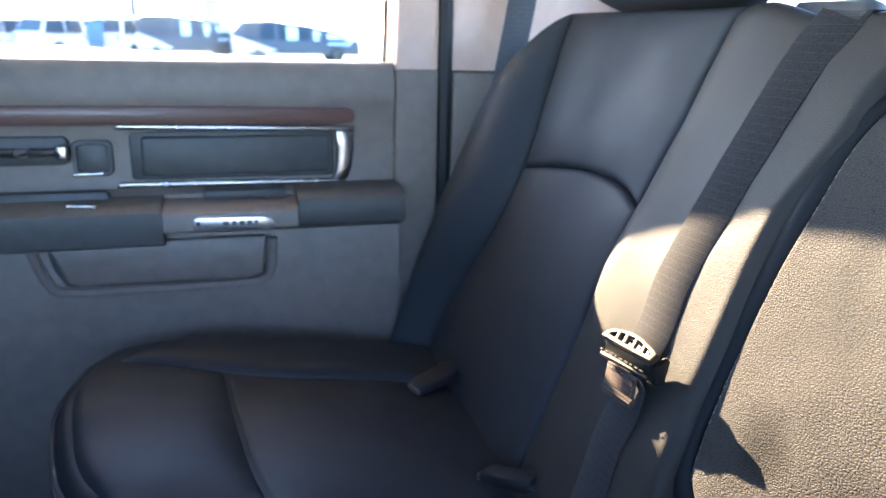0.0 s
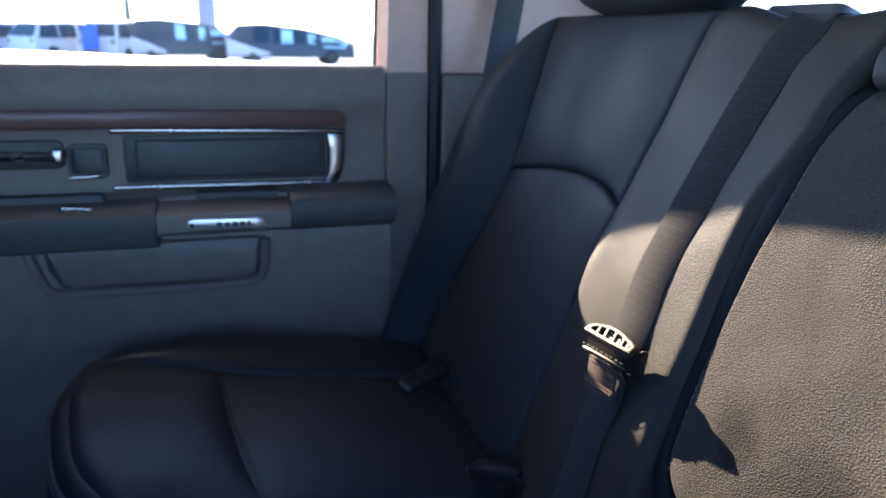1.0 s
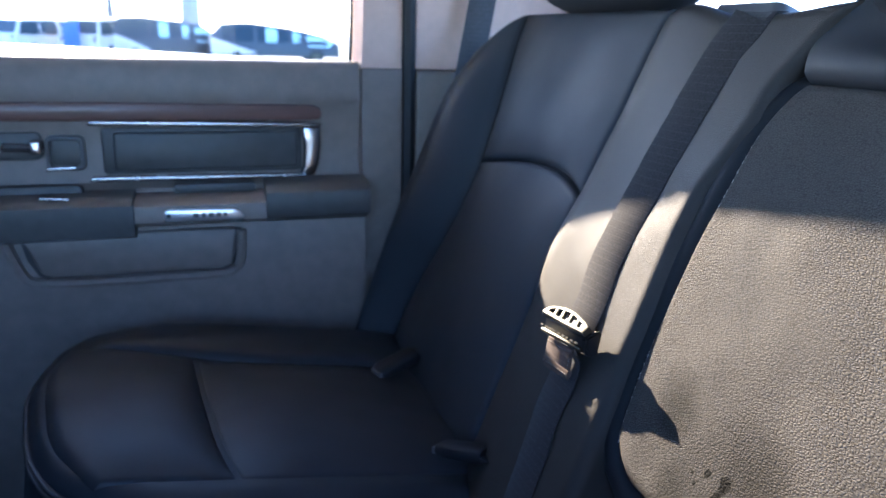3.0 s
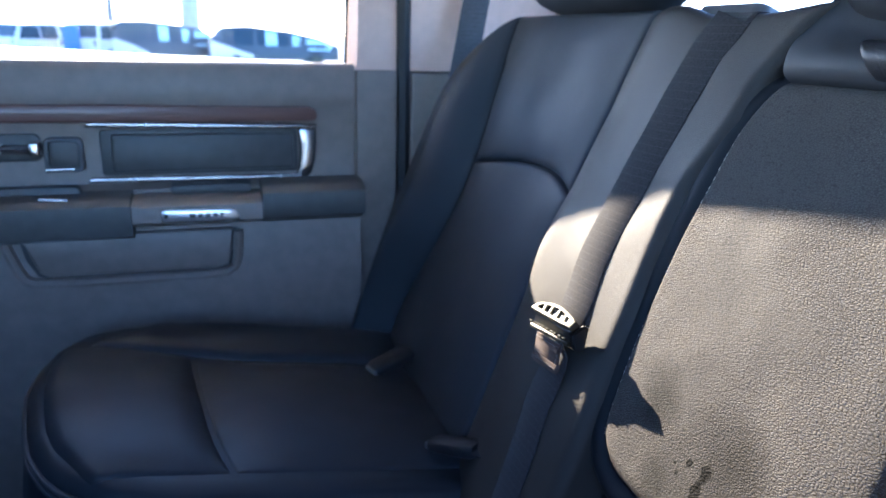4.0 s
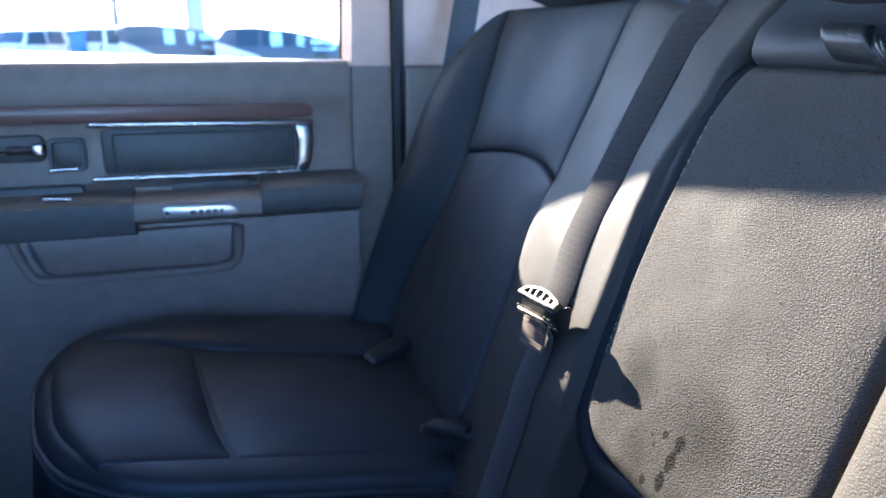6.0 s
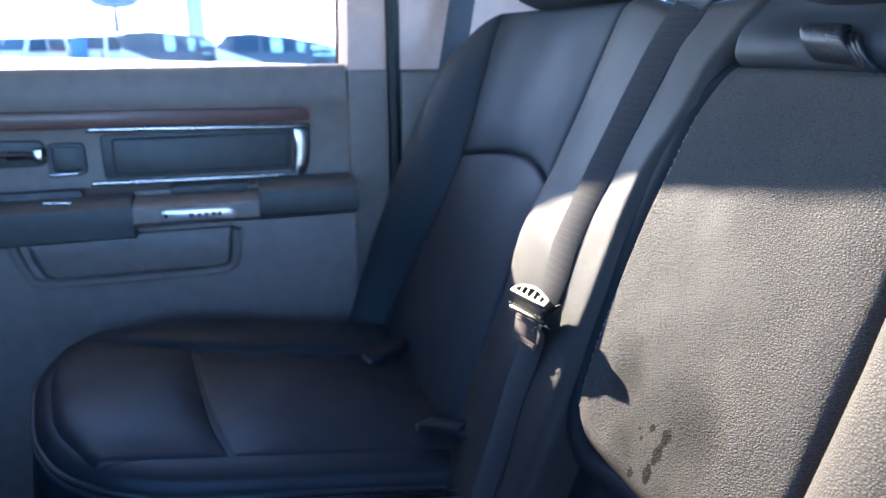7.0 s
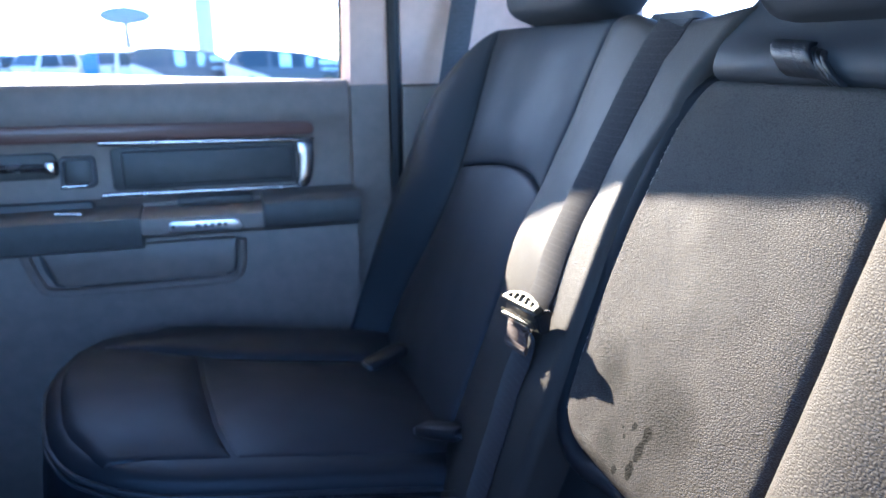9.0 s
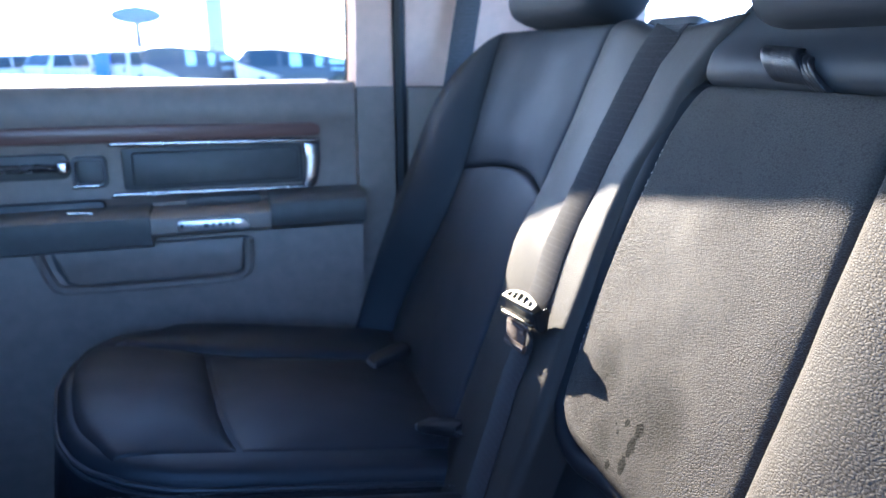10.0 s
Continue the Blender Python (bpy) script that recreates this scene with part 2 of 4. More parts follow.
CARPET = surface("black_carpet", (0.018, 0.018, 0.019), 0.95, bump=1.0, bump_scale=600, bump_depth=0.003)
HEADLINER = surface("grey_headliner", (0.10, 0.105, 0.11), 0.9, bump=0.5, bump_scale=1000)
STEEL = surface("painted_steel_white", (0.75, 0.75, 0.74), 0.35, coat=0.6, vary=0.03)
ASPHALT = surface("pale_worn_paving", (0.36, 0.34, 0.31), 0.9, grain=0.6, vary=0.25, bump=0.6, bump_scale=60, bump_depth=0.01)
TYRE = surface("tyre_rubber", (0.02, 0.02, 0.02), 0.8)
PANE = surface("dark_car_glass", (0.035, 0.045, 0.05), 0.10, vary=0.05, spec=0.35)
# opaque pale green: brightness behind and on the glass put into its colour
PANE_LIT = surface("pale_green_car_glass", (0.62, 0.74, 0.70), 0.12, vary=0.2, grain=3, spec=0.4)
# pale base colour stands for light caught on a dark car's side
LIT_SIDE = surface("pale_beige_car_paint", (0.80, 0.66, 0.56), 0.5, vary=0.06, grain=2)


def clear_glass(name):
    """Thin tinted glass: what lies behind shows through unbent, with a mirror gloss on top."""
    m, n, k, p = nodes_of(name)
    n.remove(p)
    see = n.new("ShaderNodeBsdfTransparent")
    see.inputs["Color"].default_value = (0.70, 0.73, 0.75, 1)
    gloss = n.new("ShaderNodeBsdfGlossy")
    gloss.inputs["Roughness"].default_value = 0.0
    edge = n.new("ShaderNodeFresnel")
    edge.inputs["IOR"].default_value = 1.3
    mix = n.new("ShaderNodeMixShader")
    k.new(edge.outputs[0], mix.inputs[0])
    k.new(see.outputs[0], mix.inputs[1])
    k.new(gloss.outputs[0], mix.inputs[2])
    k.new(mix.outputs[0], n["Material Output"].inputs["Surface"])
    return m


GLASS = clear_glass("privacy_window_glass")

# ---- mesh helpers ----


def part(name, bm, material, parent=None, label="", smooth=True):
    """Links a bmesh as one mesh object under a thing or a part."""
    bmesh.ops.recalc_face_normals(bm, faces=bm.faces)
    me = bpy.data.meshes.new(name)
    bm.to_mesh(me)
    bm.free()
    for f in me.polygons:
        f.use_smooth = smooth
    me.materials.append(material)
    ob = new(name, me)
    if parent:
        ob.parent = parent
    if label:
        ob["label"] = label
    if smooth:
        me.set_sharp_from_angle(angle=radians(40))
    return ob


def stuff(ob):
    """Marks a row of threads too fine to part."""
    ob["kind"] = "stuff"
    return ob


def thing(name, label, category, group="", kind="", at=(0, 0, 0)):
    e = new(name)
    e.location = at
    e.empty_display_size = 0.05
    return tagged(e, label, category, group, kind)


def smooth_curve(*pts):
    """A smooth function through (t, v) knots."""
    t = np.array([p[0] for p in pts], float)
    v = np.array([p[1] for p in pts], float)
    g = np.gradient(v, t)

    def f(q):
        q = min(max(q, t[0]), t[-1])
        i = min(max(int(np.searchsorted(t, q)) - 1, 0), len(t) - 2)
        w = t[i + 1] - t[i]
        u = (q - t[i]) / w
        return float((2 * u**3 - 3 * u**2 + 1) * v[i] + (u**3 - 2 * u**2 + u) * w * g[i] + (3 * u**2 - 2 * u**3) * v[i + 1] + (u**3 - u**2) * w * g[i + 1])
    return f


LEAN_UP = Vector((0.345, 0, 0.9386))
LEAN_OUT = Vector((-0.9386, 0, 0.345))
BACK_O = Vector((0.303, 0, 1.159))


def on_back(y, h, d=0.0):
    """A place on the reclined rear seat back: y across, h up the slope, d proud of it."""
    return BACK_O + LEAN_UP * h + LEAN_OUT * d + Vector((0, y, 0))


SEAT_DIR = Vector((1, 0, -0.15)).normalized()
SEAT_UP = Vector((0.15, 0, 1)).normalized()
SEAT_O = Vector((0, 0, 1.0))


def on_seat(y, x, d=0.0):
    """A place on the sloping rear seat cushion: y across, x towards the back, d above it."""
    return SEAT_O + SEAT_DIR * x + SEAT_UP * d + Vector((0, y, 0))


def pad(place, near, far, low, high, offset=None, puff=0.012, roll=0.012, deep=0.04, n=36, m=36, wrinkle=0.0008):
    """A stuffed upholstery panel. near/far give its side edges along the length, low/high its end edges across the width.
    roll: the radius of its rounded edges, one for all or (near, far, low, high)."""
    bm = bmesh.new()
    grid = []
    rolls = roll if isinstance(roll, tuple) else (roll,) * 4
    us = [0.5 - 0.5 * math.cos(math.pi * i / n) for i in range(n + 1)]
    vs = [0.5 - 0.5 * math.cos(math.pi * i / m) for i in range(m + 1)]
    for v in vs:
        row = []
        for u in us:
            b0, b1 = low(u), high(u)
            b = b0 + (b1 - b0) * v
            a0, a1 = near(v), far(v)
            a = a0 + (a1 - a0) * u
            w, l = abs(a1 - a0), abs(b1 - b0)
            d = min(-r + math.sqrt(max(0, r**2 - max(0, r - e) ** 2)) for r, e in zip(rolls, (u * w, (1 - u) * w, v * l, (1 - v) * l)))
            d += puff * (1 - (2 * u - 1) ** 4) * (1 - (2 * v - 1) ** 4)
            d += wrinkle * noise.noise(Vector((a * 26, b * 26, 1.7)))
            if offset:
                d += offset(a, b)
            row.append(bm.verts.new(place(a, b, d)))
        grid.append(row)
    for j in range(m):
        for i in range(n):
            bm.faces.new((grid[j][i], grid[j][i + 1], grid[j + 1][i + 1], grid[j + 1][i]))
    ring = [grid[0][i] for i in range(n)] + [grid[j][n] for j in range(m)] + [grid[m][i] for i in range(n, 0, -1)] + [grid[j][0] for j in range(m, 0, -1)]
    out = (place(0, 0, -deep) - place(0, 0, 0))
    back = [bm.verts.new(q.co + out) for q in ring]
    for i in range(len(ring)):
        j = (i + 1) % len(ring)
        bm.faces.new((ring[i], ring[j], back[j], back[i]))
    bm.faces.new(back)
    return bm


def sweep(path, section, closed=False, up=Vector((0, 0, 1)), caps=True):
    """A section of (side, up) pairs, or a function of the step giving it, carried along a path of points."""
    bm = bmesh.new()
    rings = []
    n = len(path)
    for i, q in enumerate(path):
        q = Vector(q)
        a = Vector(path[(i - 1) % n] if (closed or i) else path[0])
        b = Vector(path[(i + 1) % n] if (closed or i < n - 1) else path[-1])
        t = (b - a).normalized()
        u_ref = up(i) if callable(up) else up
        side = t.cross(u_ref).normalized()
        top = side.cross(t).normalized()
        sec = section(i) if callable(section) else section
        rings.append([bm.verts.new(q + side * s + top * w) for s, w in sec])
    k = len(rings[0])
    for i in range(n if closed else n - 1):
        r, s = rings[i], rings[(i + 1) % n]
        for j in range(k):
            bm.faces.new((r[j], r[(j + 1) % k], s[(j + 1) % k], s[j]))
    if caps and not closed:
        bm.faces.new(rings[0])
        bm.faces.new(rings[-1])
    return bm


def circle(r, k=10):
    return [(r * math.cos(2 * math.pi * i / k), r * math.sin(2 * math.pi * i / k)) for i in range(k)]


def band(w, h, r=None):
    """A flat section with rounded edges."""
    r = r or h * 0.5
    pts = []
    for cx, a0 in ((w / 2 - r, -90), (-w / 2 + r, 90)):
        for i in range(5):
            a = radians(a0 + 45 * i)
            pts.append((cx + r * math.cos(a), (h / 2) * math.sin(a)))
    return pts


def rounded(x0, z0, x1, z1, r, k=5):
    """A rounded rectangle as a list of corners."""
    pts = []
    for cx, cz, a0 in ((x1 - r, z1 - r, 0), (x0 + r, z1 - r, 90), (x0 + r, z0 + r, 180), (x1 - r, z0 + r, 270)):
        for i in range(k + 1):
            a = radians(a0 + 90 * i / k)
            pts.append((cx + r * math.cos(a), cz + r * math.sin(a)))
    return pts


def slab(outline, place, front, back, bevel=0.002, hole=None):
    """An outline of (a, b) pairs given thickness from front to back, its front edge rounded; hole: an outline of as many corners, cut through."""
    bm = bmesh.new()

    def inset(o, by):
        n = len(o)
        c = Vector((sum(q[0] for q in o) / n, sum(q[1] for q in o) / n))
        res = []
        for i in range(n):
            p0, p1, p2 = Vector(o[i - 1]), Vector(o[i]), Vector(o[(i + 1) % n])
            t = (p2 - p0)
            if t.length < 1e-9:
                res.append(p1)
                continue
            nn = Vector((t.y, -t.x)).normalized()
            if nn.dot(p1 - c) < 0:
                nn = -nn
            res.append(p1 - nn * by)
        return res
    sgn = 1 if front > back else -1

    def rings_of(o, direction):
        out = []
        for by, d in ((0, back), (0, front - sgn * bevel), (0.3 * bevel, front - sgn * 0.3 * bevel), (bevel, front)):
            out.append([bm.verts.new(place(q[0], q[1], d)) for q in inset(o, by * direction)])
        return out
    R = rings_of(outline, 1)
    n = len(outline)
    for a, b in zip(R, R[1:]):
        for i in range(n):
            bm.faces.new((a[i], a[(i + 1) % n], b[(i + 1) % n], b[i]))
    if hole:
        H = rings_of(hole, -1)
        for a, b in zip(H, H[1:]):
            for i in range(n):
                bm.faces.new((a[i], a[(i + 1) % n], b[(i + 1) % n], b[i]))
        for i in range(n):
            bm.faces.new((R[-1][i], R[-1][(i + 1) % n], H[-1][(i + 1) % n], H[-1][i]))
            bm.faces.new((R[0][i], R[0][(i + 1) % n], H[0][(i + 1) % n], H[0][i]))
    else:
        bm.faces.new(R[-1])
        bm.faces.new(R[0])
    return bm


def box(lo, hi, bevel=0.0):
    bm = bmesh.new()
    bmesh.ops.create_cube(bm, size=1.0)
    lo, hi = Vector(lo), Vector(hi)
    for v in bm.verts:
        v.co = Vector((lo[i] + (hi[i] - lo[i]) * (v.co[i] + 0.5) for i in range(3)))
    if bevel:
        bmesh.ops.bevel(bm, geom=list(bm.edges), offset=bevel, segments=3, affect="EDGES", profile=0.6)
    return bm


def on_door(x, z, d=0.0):
    """A place on the inside of the far rear door; d: into the cab."""
    return Vector((x, 0.79 - d, z))


def stitches(path, out, length=0.0042, gap=0.0018, r=0.0005):
    """A row of thread stitches along a path."""
    bm = bmesh.new()
    P = [Vector(q) for q in path]
    run = 0.0
    todo = 0.0
    for a, b in zip(P, P[1:]):
        L = (b - a).length
        t = (b - a).normalized()
        side = t.cross(out).normalized()
        while todo + length < run + L:
            s = todo - run
            if s >= 0:
                c0, c1 = a + t * s, a + t * (s + length)
                vs = []
                for f, k in ((0, 0.3), (0.25, 1), (0.75, 1), (1, 0.3)):
                    q = c0.lerp(c1, f)
                    vs.append([bm.verts.new(q + side * r * k * i + out * r * k * j) for i, j in ((-1, 0), (0, 1.3), (1, 0), (0, -0.6))])
                for x, y in zip(vs, vs[1:]):
                    for i in range(4):
                        bm.faces.new((x[i], x[(i + 1) % 4], y[(i + 1) % 4], y[i]))
                bm.faces.new(vs[0])
                bm.faces.new(vs[-1])
            todo += length + gap
        run += L
    return bm

# ---- setting: ground and cab shell ----
bm = bmesh.new()
bmesh.ops.create_grid(bm, x_segments=24, y_segments=24, size=600)
tagged(part("ground", bm, ASPHALT), "pale sunlit worn paving of an open lot", "ground", kind="structure")

tagged(part("floor", box((-1.9, -0.86, 0.56), (0.72, 0.86, 0.62)), CARPET), "black carpeted cab floor", "floor", kind="structure")
tagged(part("ceiling", box((-1.75, -0.84, 1.90), (0.74, 0.84, 1.96), 0.01), HEADLINER), "dark grey cloth cab headliner", "ceiling", kind="structure")


def plain_wall(name, boxes, material, label):
    bm = bmesh.new()
    for lo, hi in boxes:
        b = box(lo, hi)
        me = bpy.data.meshes.new("tmp")
        b.to_mesh(me)
        b.free()
        bm.from_mesh(me)
        bpy.data.meshes.remove(me)
    return tagged(part(name, bm, material, smooth=False), label, "wall", kind="structure")


# back wall with the rear window opening
plain_wall("wall_back", [((0.66, -0.84, 0.62), (0.74, 0.84, 1.46)), ((0.66, -0.84, 1.80), (0.74, 0.84, 1.90)),
                         ((0.66, -0.84, 1.46), (0.74, -0.64, 1.80)), ((0.66, 0.64, 1.46), (0.74, 0.84, 1.80))], PLASTIC, "dark cab back wall round the rear window")
# cab front with the windscreen opening, and an unseen front-seat stand-in blocking low light
plain_wall("wall_front", [((-0.67, -0.80, 0.62), (-0.57, 0.76, 1.48)), ((-1.9, -0.84, 0.62), (-1.8, 0.84, 1.36)), ((-1.9, -0.84, 1.84), (-1.8, 0.84, 1.96)),
                          ((-1.9, -0.84, 1.36), (-1.8, -0.76, 1.84)), ((-1.9, 0.76, 1.36), (-1.8, 0.84, 1.84))], PLASTIC_DARK, "dark partition and cab front below the windscreen")
# the unseen near side, front and rear window openings sized to set the light inside
plain_wall("wall_near", [((-1.8, -0.9, 0.62), (0.74, -0.84, 1.29)), ((-1.8, -0.9, 1.84), (0.74, -0.84, 1.96)),
                         ((-0.74, -0.9, 1.29), (-0.62, -0.84, 1.84)), ((0.08, -0.9, 1.29), (0.74, -0.84, 1.84)), ((-1.8, -0.9, 1.29), (-1.62, -0.84, 1.84))], PLASTIC_DARK, "dark cab side with its window openings")
# the far side ahead of the rear door
plain_wall("wall_far_front", [((-1.8, 0.84, 0.62), (-0.66, 0.9, 1.42)), ((-1.8, 0.84, 1.84), (-0.66, 0.9, 1.96)), ((-0.74, 0.82, 1.42), (-0.66, 0.9, 1.84)), ((-1.8, 0.84, 1.42), (-1.62, 0.9, 1.84))], PLASTIC, "dark cab side ahead of the rear door")

# ---- the far rear door ----
door = thing("door_1", "charcoal rear truck door with wood strip, chrome trim and window", "door", kind="structure", at=(0, 0.8, 0.7))


def door_part(name, bm, material, label="", parent=None, smooth=True):
    ob = part(name, bm, material, None, label, smooth)
    ob.parent = parent or door
    if not parent:
        ob.matrix_parent_inverse = Matrix.Translation((0, -0.8, -0.7))
    return ob


# the upper trim: one profile from the window sill to the armrest, carried along the door
X0, X1 = -0.66, 0.2165
profile = [(0.862, 1.10), (0.862, 1.404), (0.822, 1.418), (0.806, 1.421), (0.797, 1.417), (0.791, 1.405), (0.787, 1.385), (0.786, 1.365), (0.789, 1.350),
           (0.794, 1.335), (0.796, 1.30), (0.796, 1.24), (0.790, 1.222), (0.770, 1.214), (0.765, 1.10)]


def profile_wall(prof, xs, fall=0.0):
    """A (y, z) profile carried along x; fall: how much it drops for each metre."""
    bm = bmesh.new()
    rows = [[bm.verts.new((x, y, z - fall * (x - xs[0]))) for y, z in prof] for x in xs]
    k = len(prof)
    for a, b in zip(rows, rows[1:]):
        for j in range(k):
            bm.faces.new((a[j], a[(j + 1) % k], b[(j + 1) % k], b[j]))
    bm.faces.new(rows[0])
    bm.faces.new(rows[-1])
    return bm


door_part("upper_panel", profile_wall(profile, np.linspace(X0, X1, 12)), PLASTIC, "charcoal grained plastic upper door trim")
lower = [(0.862, 0.61), (0.862, 1.10), (0.768, 1.10), (0.762, 1.16), (0.748, 1.155), (0.742, 1.12), (0.740, 1.05), (0.742, 0.95), (0.752, 0.80), (0.765, 0.70), (0.78, 0.61)]
door_part("lower_panel", profile_wall(lower, np.linspace(X0, X1, 12)), PLASTIC, "charcoal grained plastic lower door trim")
# wood strip over the chrome frame, rounded at its end
wood_outline = [(-0.66, 1.324), (0.128, 1.322), (0.144, 1.324), (0.149, 1.331), (0.146, 1.342), (0.134, 1.3475), (-0.2, 1.352), (-0.66, 1.353)]
door_part("wood_strip", slab(wood_outline, on_door, 0.012, -0.006, 0.004), WOOD, "glossy dark red-brown wood strip")
# chrome frame: two thin bars joined by a wide end
door_part("chrome_bar", slab([(-0.222, 1.3165), (0.118, 1.3105), (0.146, 1.3125), (0.147, 1.3165), (0.10, 1.3185), (-0.218, 1.3230)], on_door, 0.012, -0.006, 0.0018), CHROME, "thin polished chrome upper bar")
door_part("chrome_bar", slab([(-0.226, 1.2255), (0.100, 1.2235), (0.1195, 1.2255), (0.1195, 1.2300), (0.10, 1.2300), (-0.222, 1.2325)], on_door, 0.012, -0.006, 0.0018), CHROME, "thin polished chrome lower bar")
door_part("chrome_end", slab([(0.1155, 1.3105), (0.1175, 1.280), (0.1165, 1.2440), (0.1095, 1.2300), (0.1125, 1.2235), (0.124, 1.2225), (0.136, 1.2310), (0.1425, 1.2500), (0.1455, 1.280), (0.1460, 1.3100)], on_door, 0.010, -0.006, 0.004), CHROME, "wide curved chrome end piece")
door_part("trim_insert", slab(rounded(-0.205, 1.2345, 0.114, 1.3105, 0.008), on_door, 0.0005, -0.008, 0.002), TRIM_DARK, "recessed black insert panel")
door_part("insert_pad", slab(rounded(-0.188, 1.2405, 0.107, 1.3035, 0.008), on_door, 0.008, -0.004, 0.005), TRIM_DARK, "padded black vinyl insert")
# inner release: bezel, cup and chrome lever
bezel = door_part("handle_bezel", slab(rounded(-0.2865, 1.2445, -0.2295, 1.2995, 0.010), on_door, 0.010, -0.006, 0.003, rounded(-0.2800, 1.2510, -0.2360, 1.2930, 0.008)), PLASTIC_GREY, "satin grey square bezel")
door_part("handle_cup", slab(rounded(-0.2800, 1.2510, -0.2360, 1.2930, 0.008), on_door, 0.001, -0.006, 0.002), TRIM_DARK, "black hand cup")
door_part("chrome_lip", slab([(-0.287, 1.2450), (-0.245, 1.2465), (-0.243, 1.2515), (-0.285, 1.2505)], on_door, 0.0135, 0.004, 0.001), CHROME, "chrome lower lip")
lever = [(-0.40, 1.2860, 0), (-0.375, 1.2855, 0), (-0.345, 1.2850, 0), (-0.32, 1.2845, 0), (-0.303, 1.2840, 0), (-0.295, 1.2830, 0)]
door_part("door_lever", sweep([on_door(x, z, 0.022) for x, z, _ in lever], band(0.008, 0.0135), up=Vector((0, 0, 1))), CHROME, "chrome release lever")
door_part("lever_pivot", slab(rounded(-0.305, 1.273, -0.2885, 1.2945, 0.004), on_door, 0.026, -0.004, 0.003), CHROME, "rounded chrome lever end")
door_part("lever_recess", slab(rounded(-0.52, 1.262, -0.290, 1.306, 0.012), on_door, 0.004, -0.006, 0.003), TRIM_DARK, "dark release recess")
door_part("switch_panel", slab(rounded(-0.50, 1.186, -0.235, 1.226, 0.010), lambda a, b, d: Vector((a, 0.765 - d, b)), 0.012, -0.002, 0.004), TRIM_DARK, "black window switch panel")
door_part("switch_trim", slab([(-0.2841, 1.2162), (-0.2453, 1.2135), (-0.2453, 1.2175), (-0.2841, 1.2202)], lambda a, b, d: Vector((a, 0.6955 - d, b)), 0.0025, -0.003, 0.001), CHROME, "thin chrome switch edge")
# armrest: a padded ledge in three lengths with the pull in the middle
ledge = [(0.78, 1.14), (0.78, 1.226), (0.735, 1.226), (0.712, 1.222), (0.700, 1.214), (0.696, 1.200), (0.697, 1.182), (0.703, 1.172), (0.725, 1.165)]
door_part("armrest", profile_wall(ledge, np.linspace(0.0445, 0.2165, 8)), ARM_VINYL, "padded black armrest rear length")
ledge2 = [(0.78, 1.13), (0.78, 1.214), (0.735, 1.214), (0.708, 1.209), (0.698, 1.202), (0.696, 1.190), (0.698, 1.172), (0.702, 1.152), (0.716, 1.146)]
door_part("armrest", profile_wall(ledge2, np.linspace(-0.66, -0.1585, 12)), ARM_VINYL, "padded black armrest front length")
pull = [(0.78, 1.15), (0.78, 1.208), (0.735, 1.208), (0.705, 1.206), (0.694, 1.200), (0.691, 1.188), (0.692, 1.174), (0.700, 1.168)]
door_part("door_pull", profile_wall(pull, np.linspace(-0.157, 0.043, 10)), PLASTIC, "charcoal pull grip")
door_part("pull_slot", slab(rounded(-0.10, 1.2075, 0.03, 1.2225, 0.006), on_door, 0.040, 0.0, 0.003), TRIM_DARK, "dark slot above the grip")
badge = door_part("badge", slab([(-0.1135, 1.1815), (-0.1100, 1.1775), (-0.02, 1.1765), (-0.008, 1.1740), (0.0045, 1.1755), (0.0055, 1.1815), (0.0005, 1.1905), (-0.009, 1.1940), (-0.106, 1.1955), (-0.1125, 1.1925)],
                  lambda a, b, d: Vector((a, 0.690 - d, b)), 0.006, -0.002, 0.0022), BADGE, "polished chrome badge plate with faint raised marks")
for i, (x, w) in enumerate(((-0.071, 0.009), (-0.058, 0.007), (-0.047, 0.008), (-0.036, 0.008), (-0.025, 0.006))):
    door_part("badge_mark", box((x, 0.6825, 1.1825), (x + w, 0.6845, 1.1895), 0.0006), PLASTIC_GREY, "", badge)
door_part("badge_screw", slab([(0.0035 * math.cos(a / 10 * 6.2832) - 0.1065, 0.0035 * math.sin(a / 10 * 6.2832) + 1.1865) for a in range(10)], lambda a, b, d: Vector((a, 0.684 - d, b)), 0.0012, -0.002, 0.0004), PLASTIC_DARK, "small dark screw head", badge)
# map pocket: raised rim round a dark sheet that paints the deep slot's shade
rim_path = [(-0.352, 1.150), (-0.345, 1.125), (-0.335, 1.096), (-0.326, 1.079), (-0.312, 1.0725), (-0.25, 1.0705), (-0.15, 1.0700), (-0.05, 1.0700), (-0.018, 1.0725), (-0.004, 1.082), (0.001, 1.10), (0.003, 1.145)]
door_part("pocket_rim", sweep([Vector((x, 0.7370, z)) for x, z in rim_path], [(-0.009, -0.005), (-0.006, 0.006), (0.0, 0.010), (0.006, 0.008), (0.009, -0.005)], up=Vector((0, -1, 0))), PLASTIC, "raised rim of the map pocket")
door_part("pocket_gap", slab([(-0.330, 1.148), (-0.322, 1.110), (-0.308, 1.084), (-0.29, 1.078), (-0.02, 1.076), (-0.004, 1.086), (0.001, 1.11), (0.003, 1.148)], lambda a, b, d: Vector((a, 0.7405 - d, b)), 0.0008, -0.004, 0.0005), TRIM_DARK, "dark gap round the map pocket")
door_part("pocket_face", slab([(-0.322, 1.150), (-0.314, 1.115), (-0.304, 1.089), (-0.290, 1.0825), (-0.034, 1.0805), (-0.015, 1.087), (-0.009, 1.11), (-0.007, 1.150)], lambda a, b, d: Vector((a, 0.7405 - d, b)), 0.010, -0.004, 0.006), PLASTIC, "charcoal front of the map pocket")
